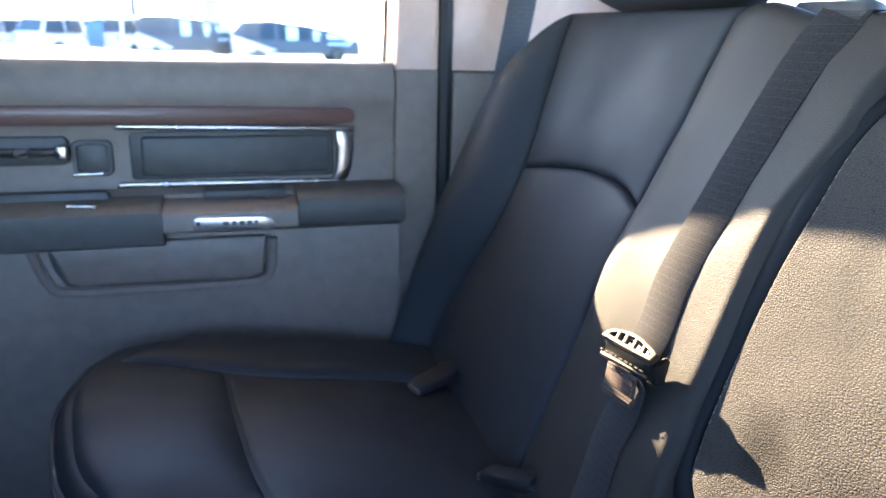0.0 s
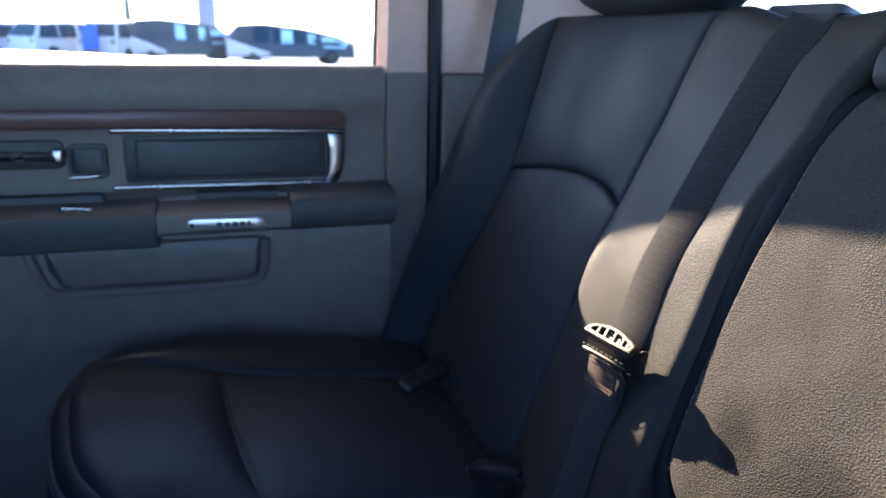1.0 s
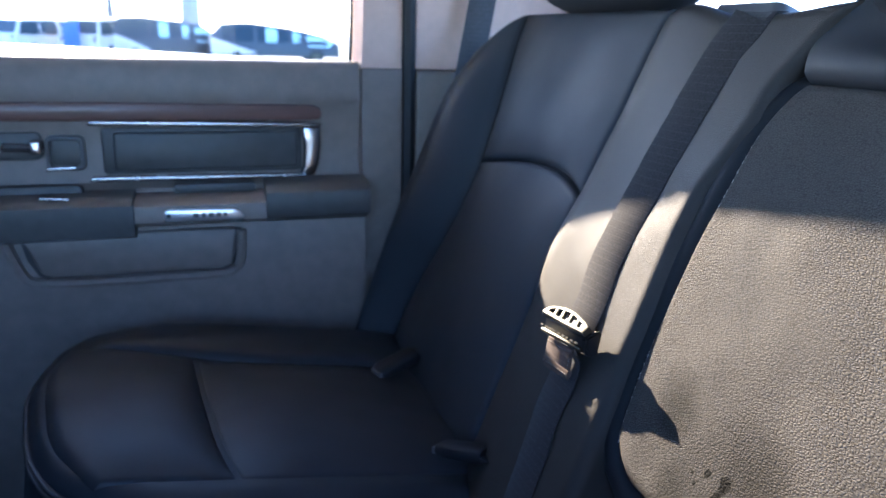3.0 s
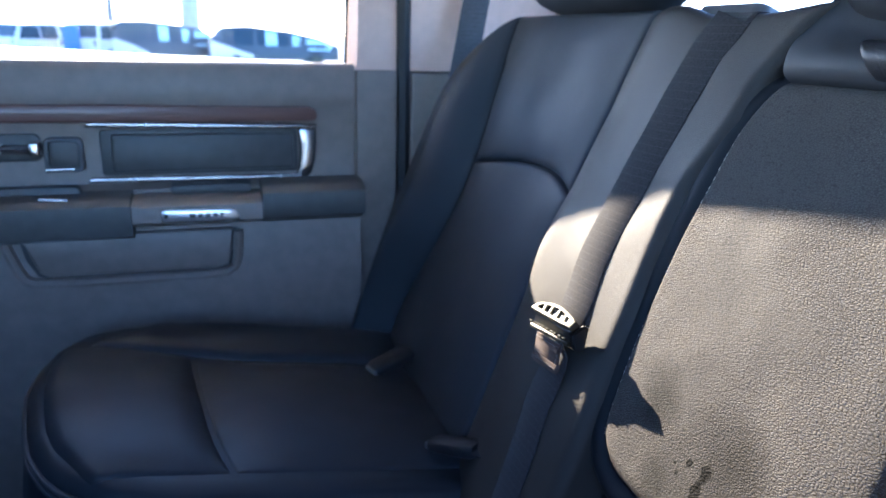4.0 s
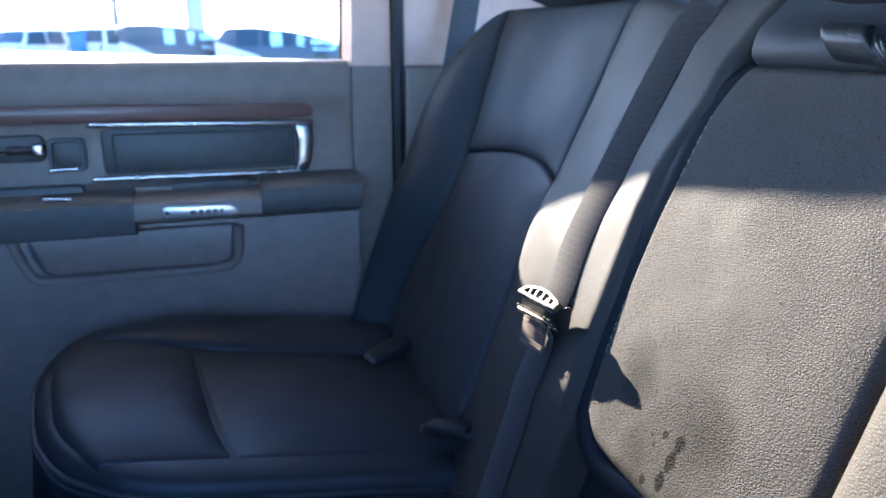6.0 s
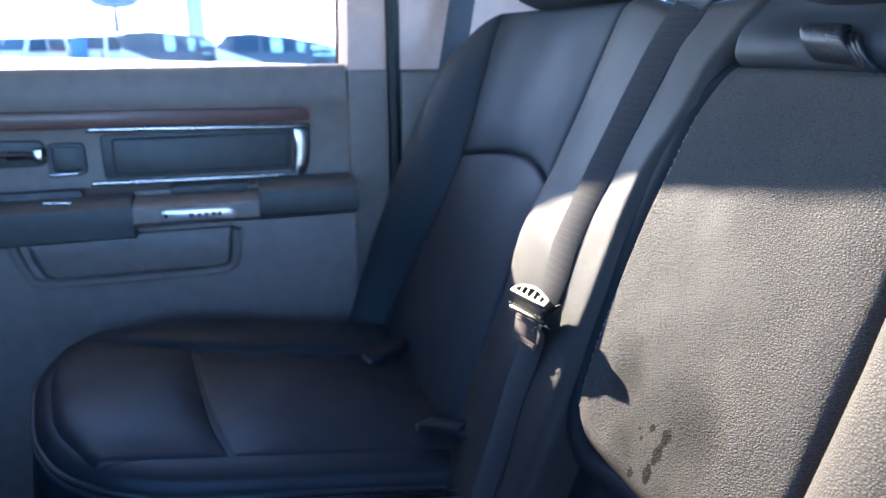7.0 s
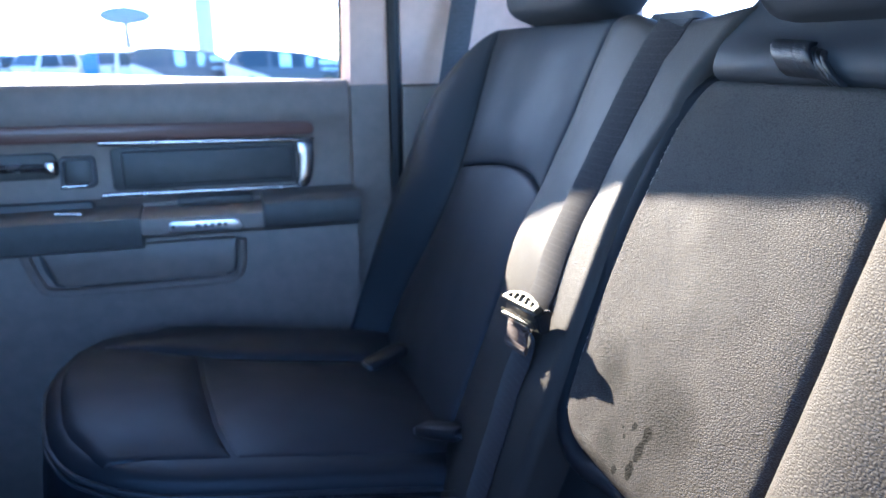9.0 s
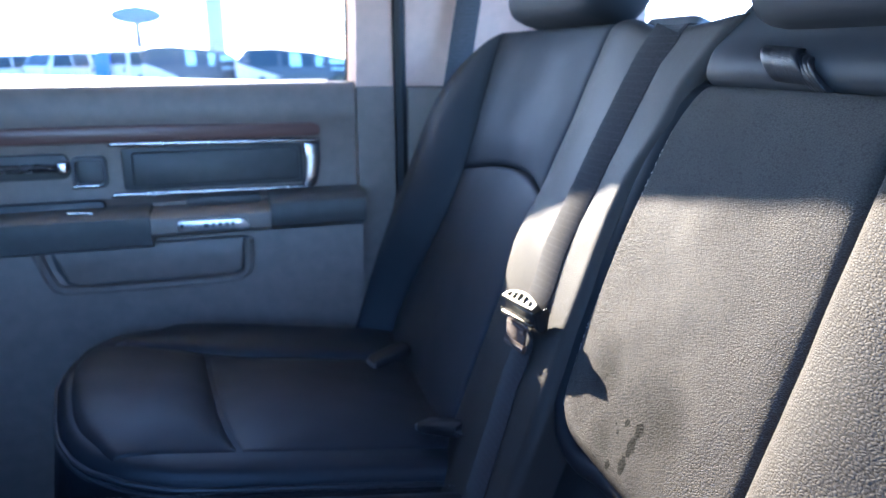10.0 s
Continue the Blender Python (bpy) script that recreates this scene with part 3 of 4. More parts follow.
# window frame and pane
rear_edge = [(0.2105, 1.405), (0.2125, 1.46), (0.2150, 1.55), (0.2135, 1.60), (0.2145, 1.635), (0.2015, 1.685), (0.1905, 1.725), (0.1805, 1.77), (0.145, 1.812)]
top_edge = [(0.0, 1.845), (-0.2, 1.850), (-0.4, 1.850), (-0.56, 1.848)]
front_edge = [(-0.585, 1.83), (-0.595, 1.70), (-0.60, 1.55), (-0.60, 1.405)]
opening = rear_edge + top_edge + front_edge
outer = [(0.2950, 1.405), (0.2950, 1.46), (0.2950, 1.55), (0.2950, 1.62), (0.2950, 1.67), (0.2950, 1.72), (0.2950, 1.765), (0.2950, 1.85), (0.2950, 1.93),
         (0.0, 1.93), (-0.2, 1.93), (-0.4, 1.93), (-0.58, 1.93), (-0.66, 1.93), (-0.66, 1.70), (-0.66, 1.55), (-0.66, 1.405)]
bm = bmesh.new()
cols = {}
for key, y in (("in", 0.800), ("out", 0.862)):
    flare = [(x + (0.012 if key == "in" and i < 8 else 0.0), z) for i, (x, z) in enumerate(opening)]
    cols[key] = [[bm.verts.new((x, y, z)) for x, z in o] for o in (flare, outer)]
n = len(opening)
for i in range(n - 1):
    for key in ("in", "out"):
        a, b = cols[key]
        bm.faces.new((a[i], a[i + 1], b[i + 1], b[i]))
    for q in (0, 1):
        a, b = cols["in"][q], cols["out"][q]
        bm.faces.new((a[i], a[i + 1], b[i + 1], b[i]))
for i in (0, n - 1):
    bm.faces.new((cols["in"][0][i], cols["in"][1][i], cols["out"][1][i], cols["out"][0][i]))
window = door_part("window_frame", bm, BEIGE, "beige trimmed window surround")
door_part("window_seal", sweep([Vector((x + 0.001, 0.848, z)) for x, z in opening], circle(0.004, 8), up=Vector((0, 1, 0))), RUBBER, "black rubber glass seal", window)
bm = bmesh.new()
lo_v = [bm.verts.new((x, 0.838, z)) for x, z in opening]
hi_v = [bm.verts.new((x, 0.842, z)) for x, z in opening]
bm.faces.new(lo_v)
bm.faces.new(hi_v)
for i in range(n):
    bm.faces.new((lo_v[i], lo_v[(i + 1) % n], hi_v[(i + 1) % n], hi_v[i]))
pane = door_part("pane", bm, GLASS, "smoke-tinted side glass", window, smooth=False)
pane.visible_shadow = False
ledge_prof = [(0.9, 1.36), (0.9, 1.432), (0.893, 1.4375), (0.884, 1.4375), (0.845, 1.4285), (0.822, 1.4215), (0.816, 1.412), (0.87, 1.36)]
door_part("window_ledge", profile_wall([(y, z + 0.0095) for y, z in ledge_prof], np.linspace(-0.66, 0.2035, 6), 0.035), STEEL, "white painted ledge outside the glass in full sun")

# ---- rear pillar ----
pillar = thing("pillar_trim", "beige cloth upper and charcoal lower rear pillar trim", "pillar", kind="structure", at=(0.4, 0.82, 0.7))


def pillar_part(name, bm, material, label="", smooth=True):
    ob = part(name, bm, material, pillar, label, smooth)
    ob.matrix_parent_inverse = Matrix.Translation((-0.4, -0.82, -0.7))
    return ob


pillar_part("pillar_core", box((0.24, 0.835, 0.64), (0.75, 0.868, 1.92)), PLASTIC_DARK)
pillar_part("lower_trim", box((0.2205, 0.792, 0.64), (0.2955, 0.86, 1.410), 0.004), PLASTIC, "charcoal plastic beside the door")
pillar_part("door_seal", sweep([Vector((0.3075 + 0.00 * z, 0.795 + 0.004 * math.sin(z * 9), z)) for z in np.linspace(0.66, 1.92, 26)], [(-0.0115, -0.010), (-0.010, 0.006), (0.0, 0.012), (0.010, 0.006), (0.0115, -0.010)], up=Vector((0, -1, 0))), RUBBER, "black rubber door seal")
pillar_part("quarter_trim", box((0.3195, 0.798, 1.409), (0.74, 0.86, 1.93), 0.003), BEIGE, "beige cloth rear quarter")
pillar_part("quarter_lower", box((0.3195, 0.786, 0.64), (0.74, 0.86, 1.407), 0.006), PLASTIC, "charcoal plastic rear quarter")

# ---- shoulder belt against the pillar ----
belt_far = thing("shoulder_belt", "black shoulder belt hanging beside the beige pillar", "seat belt", at=(0.43, 0.76, 1.2))
path = [Vector((0.452, 0.772, 1.90)), Vector((0.447, 0.770, 1.70)), Vector((0.436, 0.766, 1.56)), Vector((0.414, 0.755, 1.45)), Vector((0.39, 0.74, 1.34)), Vector((0.36, 0.72, 1.2)), Vector((0.33, 0.70, 1.02))]
ob = part("webbing", sweep(path, band(0.047, 0.0016), up=Vector((-0.25, -1, 0))), WEB_FAR, belt_far)
ob.matrix_parent_inverse = Matrix.Translation((-0.43, -0.76, -1.2))
ob = part("guide", slab(rounded(0.425, 1.86, 0.485, 1.90, 0.008), lambda a, b, d: Vector((a, 0.795 - d, b)), 0.02, 0.0, 0.004), PLASTIC_DARK, belt_far)
ob.matrix_parent_inverse = Matrix.Translation((-0.43, -0.76, -1.2))

# ---- rear seat, far section ----


def seat_thing(name, label, at):
    e = thing(name, label, "seat", group="rear bench", at=at)
    inv = Matrix.Translation((-at[0], -at[1], -at[2]))

    def add(pname, bm, material, plabel="", parent=None, smooth=True):
        ob = part(pname, bm, material, parent or e, plabel, smooth)
        if not parent:
            ob.matrix_parent_inverse = inv
        return ob
    return e, add


const = lambda v: (lambda t: v)
far_back, add = seat_thing("seat_backrest", "black leather rear backrest with arched seam and side bolsters", (0.3, 0.35, 0.98))

# seams: edges of the insert up the backrest
ins_out = smooth_curve((-0.25, 0.632), (-0.12, 0.622), (-0.03, 0.592), (0.03, 0.570), (0.14, 0.556), (0.17, 0.559), (0.22, 0.566), (0.27, 0.576), (0.34, 0.590), (0.375, 0.592))
ins_in = smooth_curve((-0.20, 0.255), (0.0, 0.255), (0.10, 0.253), (0.15, 0.2475), (0.194, 0.240), (0.226, 0.235), (0.26, 0.230), (0.293, 0.228), (0.325, 0.2245), (0.35, 0.2215), (0.375, 0.216))
arch = smooth_curve((0.20, 0.128), (0.246, 0.147), (0.282, 0.161), (0.364, 0.167), (0.449, 0.157), (0.548, 0.138), (0.62, 0.125))
H_TOP, H_LOW = 0.372, -0.25
hollow = lambda y, h: -0.010 + 0.02 * max(0, (0.05 - h)) * 0.5


def between(lo, hi):
    return lambda t: lo + (hi - lo) * t


def along(f, lo, hi):
    return lambda t: f(lo + (hi - lo) * t)


add("insert_upper", pad(on_back, along(ins_in, 0.155, H_TOP), along(ins_out, 0.140, H_TOP), lambda u: arch(0.246 + (0.545 - 0.246) * u) + 0.0015, const(H_TOP),
                        hollow, 0.008, 0.007), HIDE_SMOOTH, "smooth upper back panel")
add("insert_lower", pad(on_back, along(ins_in, H_LOW, 0.153), along(ins_out, H_LOW, 0.138), const(H_LOW), lambda u: arch(0.246 + (0.545 - 0.246) * u) - 0.0015,
                        hollow, 0.010, 0.007), HIDE_SMOOTH, "smooth lower back panel below the arched seam")

# sewn seam between the insert and the outer bolster
seam = [on_back(ins_out(h) + 0.0006, h, -0.0105) for h in np.linspace(0.0, 0.362, 40)]
add("seam_cord", sweep(seam, circle(0.0019, 8), up=LEAN_OUT), VINYL_MATTE, "dark sewn seam")

# inner bolster, under the loose belt: rises steeply from the seam, then rounds off to the split
bol_edge = smooth_curve((-0.25, 0.024), (-0.05, 0.028), (0.02, 0.033), (0.08, 0.0345), (0.108, 0.037), (0.137, 0.0385), (0.178, 0.038), (0.202, 0.035), (0.238, 0.0225), (0.266, 0.0125), (0.304, 0.007), (0.317, 0.0), (0.335, -0.009), (0.36, -0.025), (0.38, -0.040))
bol_full = smooth_curve((-0.25, 0.011), (-0.03, 0.0115), (0.03, 0.012), (0.08, 0.012), (0.10, 0.0115), (0.12, 0.0105), (0.15, 0.0088), (0.18, 0.0075), (0.24, 0.0065), (0.30, 0.0045), (0.38, 0.003))
bol_split = smooth_curve((-0.25, 0.008), (0.02, 0.0085), (0.08, 0.0075), (0.14, 0.006), (0.20, 0.004), (0.30, 0.001), (0.38, -0.002))
bol_nose = smooth_curve((-0.25, 0.150), (0.0, 0.152), (0.022, 0.172), (0.032, 0.186), (0.055, 0.205), (0.08, 0.214), (0.10, 0.211), (0.123, 0.204), (0.148, 0.190), (0.20, 0.180), (0.38, 0.165))


def inner_rise(y, h):
    """Out of the seam the bolster swells to its full height, keeps it under the belt, and falls a little towards the split."""
    e0, e1, nose, full = ins_in(h), bol_edge(h), bol_nose(h), bol_full(h)
    if y > nose:
        k = max(0.0, min(1.0, (e0 - y) / max(0.01, e0 - nose)))
        return -0.012 + (full + 0.012) * math.sin(math.pi / 2 * k) ** 0.8
    k = max(0.0, min(1.0, (nose - y) / max(0.01, nose - e1)))
    return full + (bol_split(h) - full) * k ** 1.6


bol_top = smooth_curve((-0.04, 0.3725), (0.0, 0.3675), (0.03, 0.3630), (0.065, 0.3605), (0.100, 0.3585), (0.125, 0.3635), (0.16, 0.3715), (0.22, 0.372))
bol_high = lambda u: bol_top(-0.03 + 0.246 * u)
add("inner_bolster", pad(on_back, along(bol_edge, H_LOW, H_TOP), along(lambda h: ins_in(h) - 0.0005, H_LOW, H_TOP), const(H_LOW), bol_high,
                         inner_rise, 0.0, (0.014, 0.003, 0.008, 0.014), 0.05, 56, 48), HIDE_FINE, "fine-grained black leather inner bolster")
out_edge = smooth_curve((-0.25, 0.680), (-0.1, 0.692), (0.0, 0.695), (0.15, 0.693), (0.24, 0.686), (0.30, 0.672), (0.345, 0.640), (0.375, 0.600))
out_top = smooth_curve((-0.25, 0.058), (0.0, 0.058), (0.10, 0.055), (0.19, 0.053), (0.245, 0.047), (0.29, 0.034), (0.345, 0.015), (0.375, 0.004))


def outer_rise(y, h):
    """Rises from the seam to a full ridge, then the edge's roll takes it down to the door side."""
    e0, e1 = ins_out(h), out_edge(h)
    u = max(0.0, min(1.0, (y - e0) / max(0.01, e1 - e0)))
    return out_top(h) * math.sin(math.pi / 2 * min(1.0, u / 0.62)) - 0.006


add("outer_bolster", pad(on_back, along(lambda h: ins_out(h) + 0.0005, H_LOW, H_TOP), along(out_edge, H_LOW, H_TOP), const(H_LOW), const(H_TOP),
                         outer_rise, 0.002, (0.006, 0.034, 0.010, 0.012), 0.06, 44, 44), HIDE_SMOOTH, "smooth black leather outer bolster")


def slab_back(y0, y1, h0, h1, d0, d1, r=0.02):
    return slab(rounded(y0, h0, y1, h1, r), on_back, d0, d1, 0.01)


add("back_shell", slab_back(0.035, 0.640, -0.21, 0.368, -0.022, -0.10), SHELL, "black cloth backing")


def headrest(y0, y1, h0, h1, add, posts, back=0.0):
    w, hh = (y1 - y0) / 2, (h1 - h0) / 2
    bm = bmesh.new()
    n, m = 28, 18
    rows = []
    for j in range(m + 1):
        b = -math.pi / 2 + math.pi * j / m
        row = []
        for i in range(n):
            a = 2 * math.pi * i / n
            ca, sa, cb, sb = math.cos(a), math.sin(a), math.cos(b), math.sin(b)
            sp = lambda v, e: math.copysign(abs(v) ** e, v)
            row.append(bm.verts.new(on_back((y0 + y1) / 2 + w * sp(ca, 0.34) * sp(cb, 0.22), (h0 + h1) / 2 + hh * sp(sb, 0.62), back - 0.005 + 0.052 * sp(sa, 0.7) * sp(cb, 0.4))))
        rows.append(row)
    for a, b in zip(rows, rows[1:]):
        for i in range(n):
            bm.faces.new((a[i], a[(i + 1) % n], b[(i + 1) % n], b[i]))
    bmesh.ops.remove_doubles(bm, verts=bm.verts, dist=1e-5)
    hr = add("headrest", bm, HIDE_SMOOTH, "padded black leather headrest")
    for y in posts:
        add("headrest_post", sweep([on_back(y, h0 - 0.05, back - 0.02), on_back(y, h0 + 0.05, back - 0.02)], circle(0.006, 12)), CHROME, "", hr)
        add("post_collar", sweep([on_back(y, h0 - 0.03, back - 0.03), on_back(y, h0 + 0.01, back - 0.03)], circle(0.013, 14)), PLASTIC_DARK, "", hr)
    return hr


headrest(0.190, 0.512, 0.371, 0.58, add, (0.255, 0.43))
# catch cover on the top edge of the backrest
add("catch_cover", slab(rounded(0.07, -0.050, 0.165, 0.0, 0.012), lambda a, b, d: on_back(a, 0.365 + d, b - 0.02), 0.014, -0.03, 0.006), PLASTIC_GREY, "glossy plastic catch cover")

# ---- centre section with the folded armrest ----
mid, add = seat_thing("folding_armrest", "folded-up centre armrest of grained black leather with pale stitching", (0.3, -0.1, 0.98))
arm_far = smooth_curve((-0.06, 0.004), (-0.046, 0.008), (-0.026, 0.0155), (0.0, 0.0195), (0.03, 0.0225), (0.09, 0.0240), (0.14, 0.0235), (0.175, 0.0205), (0.207, 0.0165), (0.2325, 0.0135), (0.2525, 0.0095), (0.271, 0.003), (0.286, -0.0055), (0.302, -0.020))
arm_near = smooth_curve((-0.07, -0.236), (0.0, -0.240), (0.15, -0.2405), (0.302, -0.236))
ARM_HI = 0.302


def arm_low(u):
    """The lower end: level, with its far corner cut away."""
    return -0.066 + 0.006 * u + 0.020 * max(0.0, (u - 0.86) / 0.14) ** 2


def arm_dome(y, h):
    fall = max(0.0, (-0.196 - y) / 0.044)
    return -0.0012 - 0.0022 * fall * fall


add("armrest_pad", pad(on_back, along(arm_near, -0.066, ARM_HI), along(arm_far, -0.042, ARM_HI), arm_low, const(ARM_HI),
                       arm_dome, 0.0012, (0.019, 0.0055, 0.016, 0.010), 0.04, 72, 60, 0.0010), HIDE_STAINED, "heavily grained black leather armrest face")
# the vinyl frame round the pad: a soft tube on the far side that turns under the lower end
frame_line = [(-0.012, 0.312, -0.034), (0.006, 0.296, -0.022), (0.0155, 0.280, -0.016), (0.0215, 0.262, -0.0145), (0.0275, 0.23, -0.014), (0.0325, 0.19, -0.014), (0.0355, 0.14, -0.014), (0.0360, 0.09, -0.014), (0.0370, 0.03, -0.014), (0.0370, -0.01, -0.014), (0.0290, -0.04, -0.016),
              (0.0150, -0.0640, -0.020), (-0.003, -0.0780, -0.026), (-0.022, -0.0800, -0.030), (-0.05, -0.0750, -0.033), (-0.10, -0.0720, -0.036), (-0.16, -0.0720, -0.036), (-0.22, -0.0720, -0.036)]
add("armrest_frame", sweep([on_back(y, h, d) for y, h, d in frame_line], circle(0.0125, 14), up=LEAN_OUT), VINYL_MATTE, "smooth black vinyl roll round the armrest face")
add("armrest_body", pad(on_back, along(lambda h: arm_near(h) - 0.001, -0.08, ARM_HI), along(lambda h: arm_far(h) + 0.006, -0.06, ARM_HI), const(-0.080), const(ARM_HI),
                        lambda y, h: -0.030, 0.0, 0.012, 0.06), VINYL_MATTE, "smooth black vinyl armrest side")
line = [on_back(arm_far(h) - 0.0036, h, -0.0016) for h in np.linspace(-0.036, 0.262, 40)]
stuff(add("stitching", stitches(line, LEAN_OUT, 0.0036, 0.0009, 0.00034), THREAD, "pale stitching along the armrest edge"))
line = [on_back(arm_near(h) + 0.0035, h, -0.0135) for h in np.linspace(-0.05, 0.285, 40)]
stuff(add("stitching", stitches(line, LEAN_OUT, 0.0034, 0.0013, 0.00035), GREY_THREAD, "grey stitching along the armrest edge"))
upper, add = seat_thing("middle_seat", "black leather panel above the centre armrest with pull strap", (0.4, -0.1, 1.4))
up_far = smooth_curve((0.300, -0.012), (0.31, -0.0065), (0.322, -0.003), (0.335, -0.003), (0.35, -0.009), (0.372, -0.022), (0.40, -0.038))


def upper_face(y, h):
    """A full roll along the lower edge that runs into a hollow above it, shallow next to the bolster."""
    k = max(0.0, min(1.0, (h - 0.320) / 0.034))
    inward = max(0.0, min(1.0, (up_far(h) - y) / 0.07))
    return -0.003 - 0.014 * k * k * (3 - 2 * k) * (0.25 + 0.75 * inward) - 0.10 * max(0, h - 0.352)


add("upper_panel", pad(on_back, const(-0.262), along(up_far, 0.3035, 0.400), const(0.3035), const(0.400), upper_face, 0.002, (0.012, 0.004, 0.014, 0.012), 0.06, 40, 48, 0.0012), HIDE_SMOOTH, "smooth leather upper panel with a rounded lower roll")
headrest(-0.345, -0.022, 0.353, 0.53, add, (-0.23, -0.14), -0.022)
# pull strap: a short leather loop turned over itself, its tail folded down beside it
strap_line = [(0.3345, -0.016), (0.3350, -0.008), (0.3335, -0.001), (0.3300, 0.0045), (0.3250, 0.0070), (0.3190, 0.0068), (0.3140, 0.0040), (0.3100, 0.0), (0.3075, -0.006)]


def loop(y0, half, slant, drop, sink, folds, tilt=0.0):
    """A slanting leather loop that turns over the roll, with shallow creases down its face."""
    bm = bmesh.new()
    line = [(smooth_curve(*((i, h) for i, (h, _) in enumerate(strap_line)))(q), smooth_curve(*((i, d) for i, (_, d) in enumerate(strap_line)))(q)) for q in np.linspace(0, 8, 25)]
    rows = []
    for h, d in line:
        out = Vector((h - 0.3205, d + 0.009)).normalized()
        row = []
        for q in np.linspace(-1, 1, 41):
            lift = 0.0012 * math.sqrt(max(0.0, 1 - q ** 8)) - sum(deep * math.exp(-(((q - at_q) / wide) ** 2)) for at_q, wide, deep in folds)
            row.append(bm.verts.new(on_back(y0 - half * q - slant * (0.332 - h), h - drop - tilt * q + out.x * lift, d - sink + out.y * lift)))
        rows.append([bm.verts.new(on_back(y0 + half - slant * (0.332 - h), h - drop + tilt - out.x * 0.004, d - sink - out.y * 0.004))] + row
                    + [bm.verts.new(on_back(y0 - half - slant * (0.332 - h), h - drop - tilt - out.x * 0.004, d - sink - out.y * 0.004))])
    for a, b in zip(rows, rows[1:]):
        for i in range(len(a)):
            j = (i + 1) % len(a)
            bm.faces.new((a[i], a[j], b[j], b[i]))
    bm.faces.new(rows[0])
    bm.faces.new(rows[-1])
    bmesh.ops.recalc_face_normals(bm, faces=bm.faces)
    return bm


strap = add("pull_strap", loop(-0.0985, 0.0205, 0.70, 0.0, 0.0005, ((-0.35, 0.03, 0.0002), (0.25, 0.04, 0.0003), (0.62, 0.03, 0.0002)), 0.0012), HIDE_BLACK, "creased black leather pull strap")
add("strap_fold", loop(-0.1225, 0.0120, 0.85, 0.0048, 0.0040, ((-0.45, 0.07, 0.0005), (0.05, 0.08, 0.0006), (0.55, 0.07, 0.0005)), 0.0025), HIDE_BLACK, "creased folded tail of the strap", strap)
add("center_shell", slab_back(-0.262, 0.030, -0.21, 0.366, -0.040, -0.11), SHELL, "black cloth backing")

# ---- near section ----
near_back, add = seat_thing("seat_backrest", "grained black leather near backrest of the rear bench", (0.3, -0.45, 0.98))
near_far = smooth_curve((-0.2, -0.247), (0.0, -0.2445), (0.15, -0.2435), (0.207, -0.242), (0.30, -0.245), (0.372, -0.26))
add("bolster", pad(on_back, const(-0.66), along(near_far, H_LOW, H_TOP), const(H_LOW), const(H_TOP), lambda y, h: 0.010 + 0.014 * math.exp(-(((y + 0.29) / 0.06) ** 2)), 0.006, 0.020, 0.06, 60, 50, 0.0012), HIDE, "grained leather backrest face")
add("back_shell", slab_back(-0.65, -0.265, -0.21, 0.366, -0.03, -0.11), SHELL, "black cloth backing")

# ---- cushions ----


def cushion(add, outline, drop, top):
    """The cushion's body: a domed top with a rolled edge and upright sides."""
    bm = bmesh.new()
    n = len(outline)
    cx, cy = sum(q[0] for q in outline) / n, sum(q[1] for q in outline) / n
    rings = []
    for f, d in ((0.985, -drop), (1.0, -drop * 0.5), (1.0, -0.035), (0.992, -0.018), (0.975, -0.006), (0.94, 0.0), (0.85, 0.003), (0.5, 0.004)):
        rings.append([bm.verts.new(on_seat(cy + (y - cy) * f, cx + (x - cx) * f, d + top)) for x, y in outline])
    for a, b in zip(rings, rings[1:]):
        for i in range(n):
            bm.faces.new((a[i], a[(i + 1) % n], b[(i + 1) % n], b[i]))
    bm.faces.new(rings[0])
    bm.faces.new(rings[-1])
    body = add("cushion_body", bm, HIDE_SEAT, "black vinyl cushion body with rolled edge")
    pipe = [on_seat(cy + (y - cy) * 0.998, cx + (x - cx) * 0.998, top - 0.022) for x, y in outline]
    add("piping", sweep(pipe, circle(0.0034, 8), closed=True, up=SEAT_UP), PIPING, "", body)
    pipe = [on_seat(cy + (y - cy) * 1.001, cx + (x - cx) * 1.001, top - 0.032) for x, y in outline]
    add("piping", sweep(pipe, circle(0.0028, 8), closed=True, up=SEAT_UP), PIPING, "", body)
    return body


def round_poly(pts, r, k=7):
    """A polygon with its corners rounded."""
    out = []
    n = len(pts)
    for i in range(n):
        p0, p1, p2 = Vector(pts[i - 1]), Vector(pts[i]), Vector(pts[(i + 1) % n])
        ri = r[i] if isinstance(r, (list, tuple)) else r
        a = p1 + (p0 - p1).normalized() * ri
        b = p1 + (p2 - p1).normalized() * ri
        for j in range(k + 1):
            t = j / k
            out.append(tuple(a * (1 - t) ** 2 + p1 * 2 * t * (1 - t) + b * t * t))
    res = []
    for a, b in zip(out, out[1:] + out[:1]):
        a, b = Vector(a), Vector(b)
        s = max(1, int((b - a).length / 0.04))
        res += [tuple(a.lerp(b, j / s)) for j in range(s)]
    return res


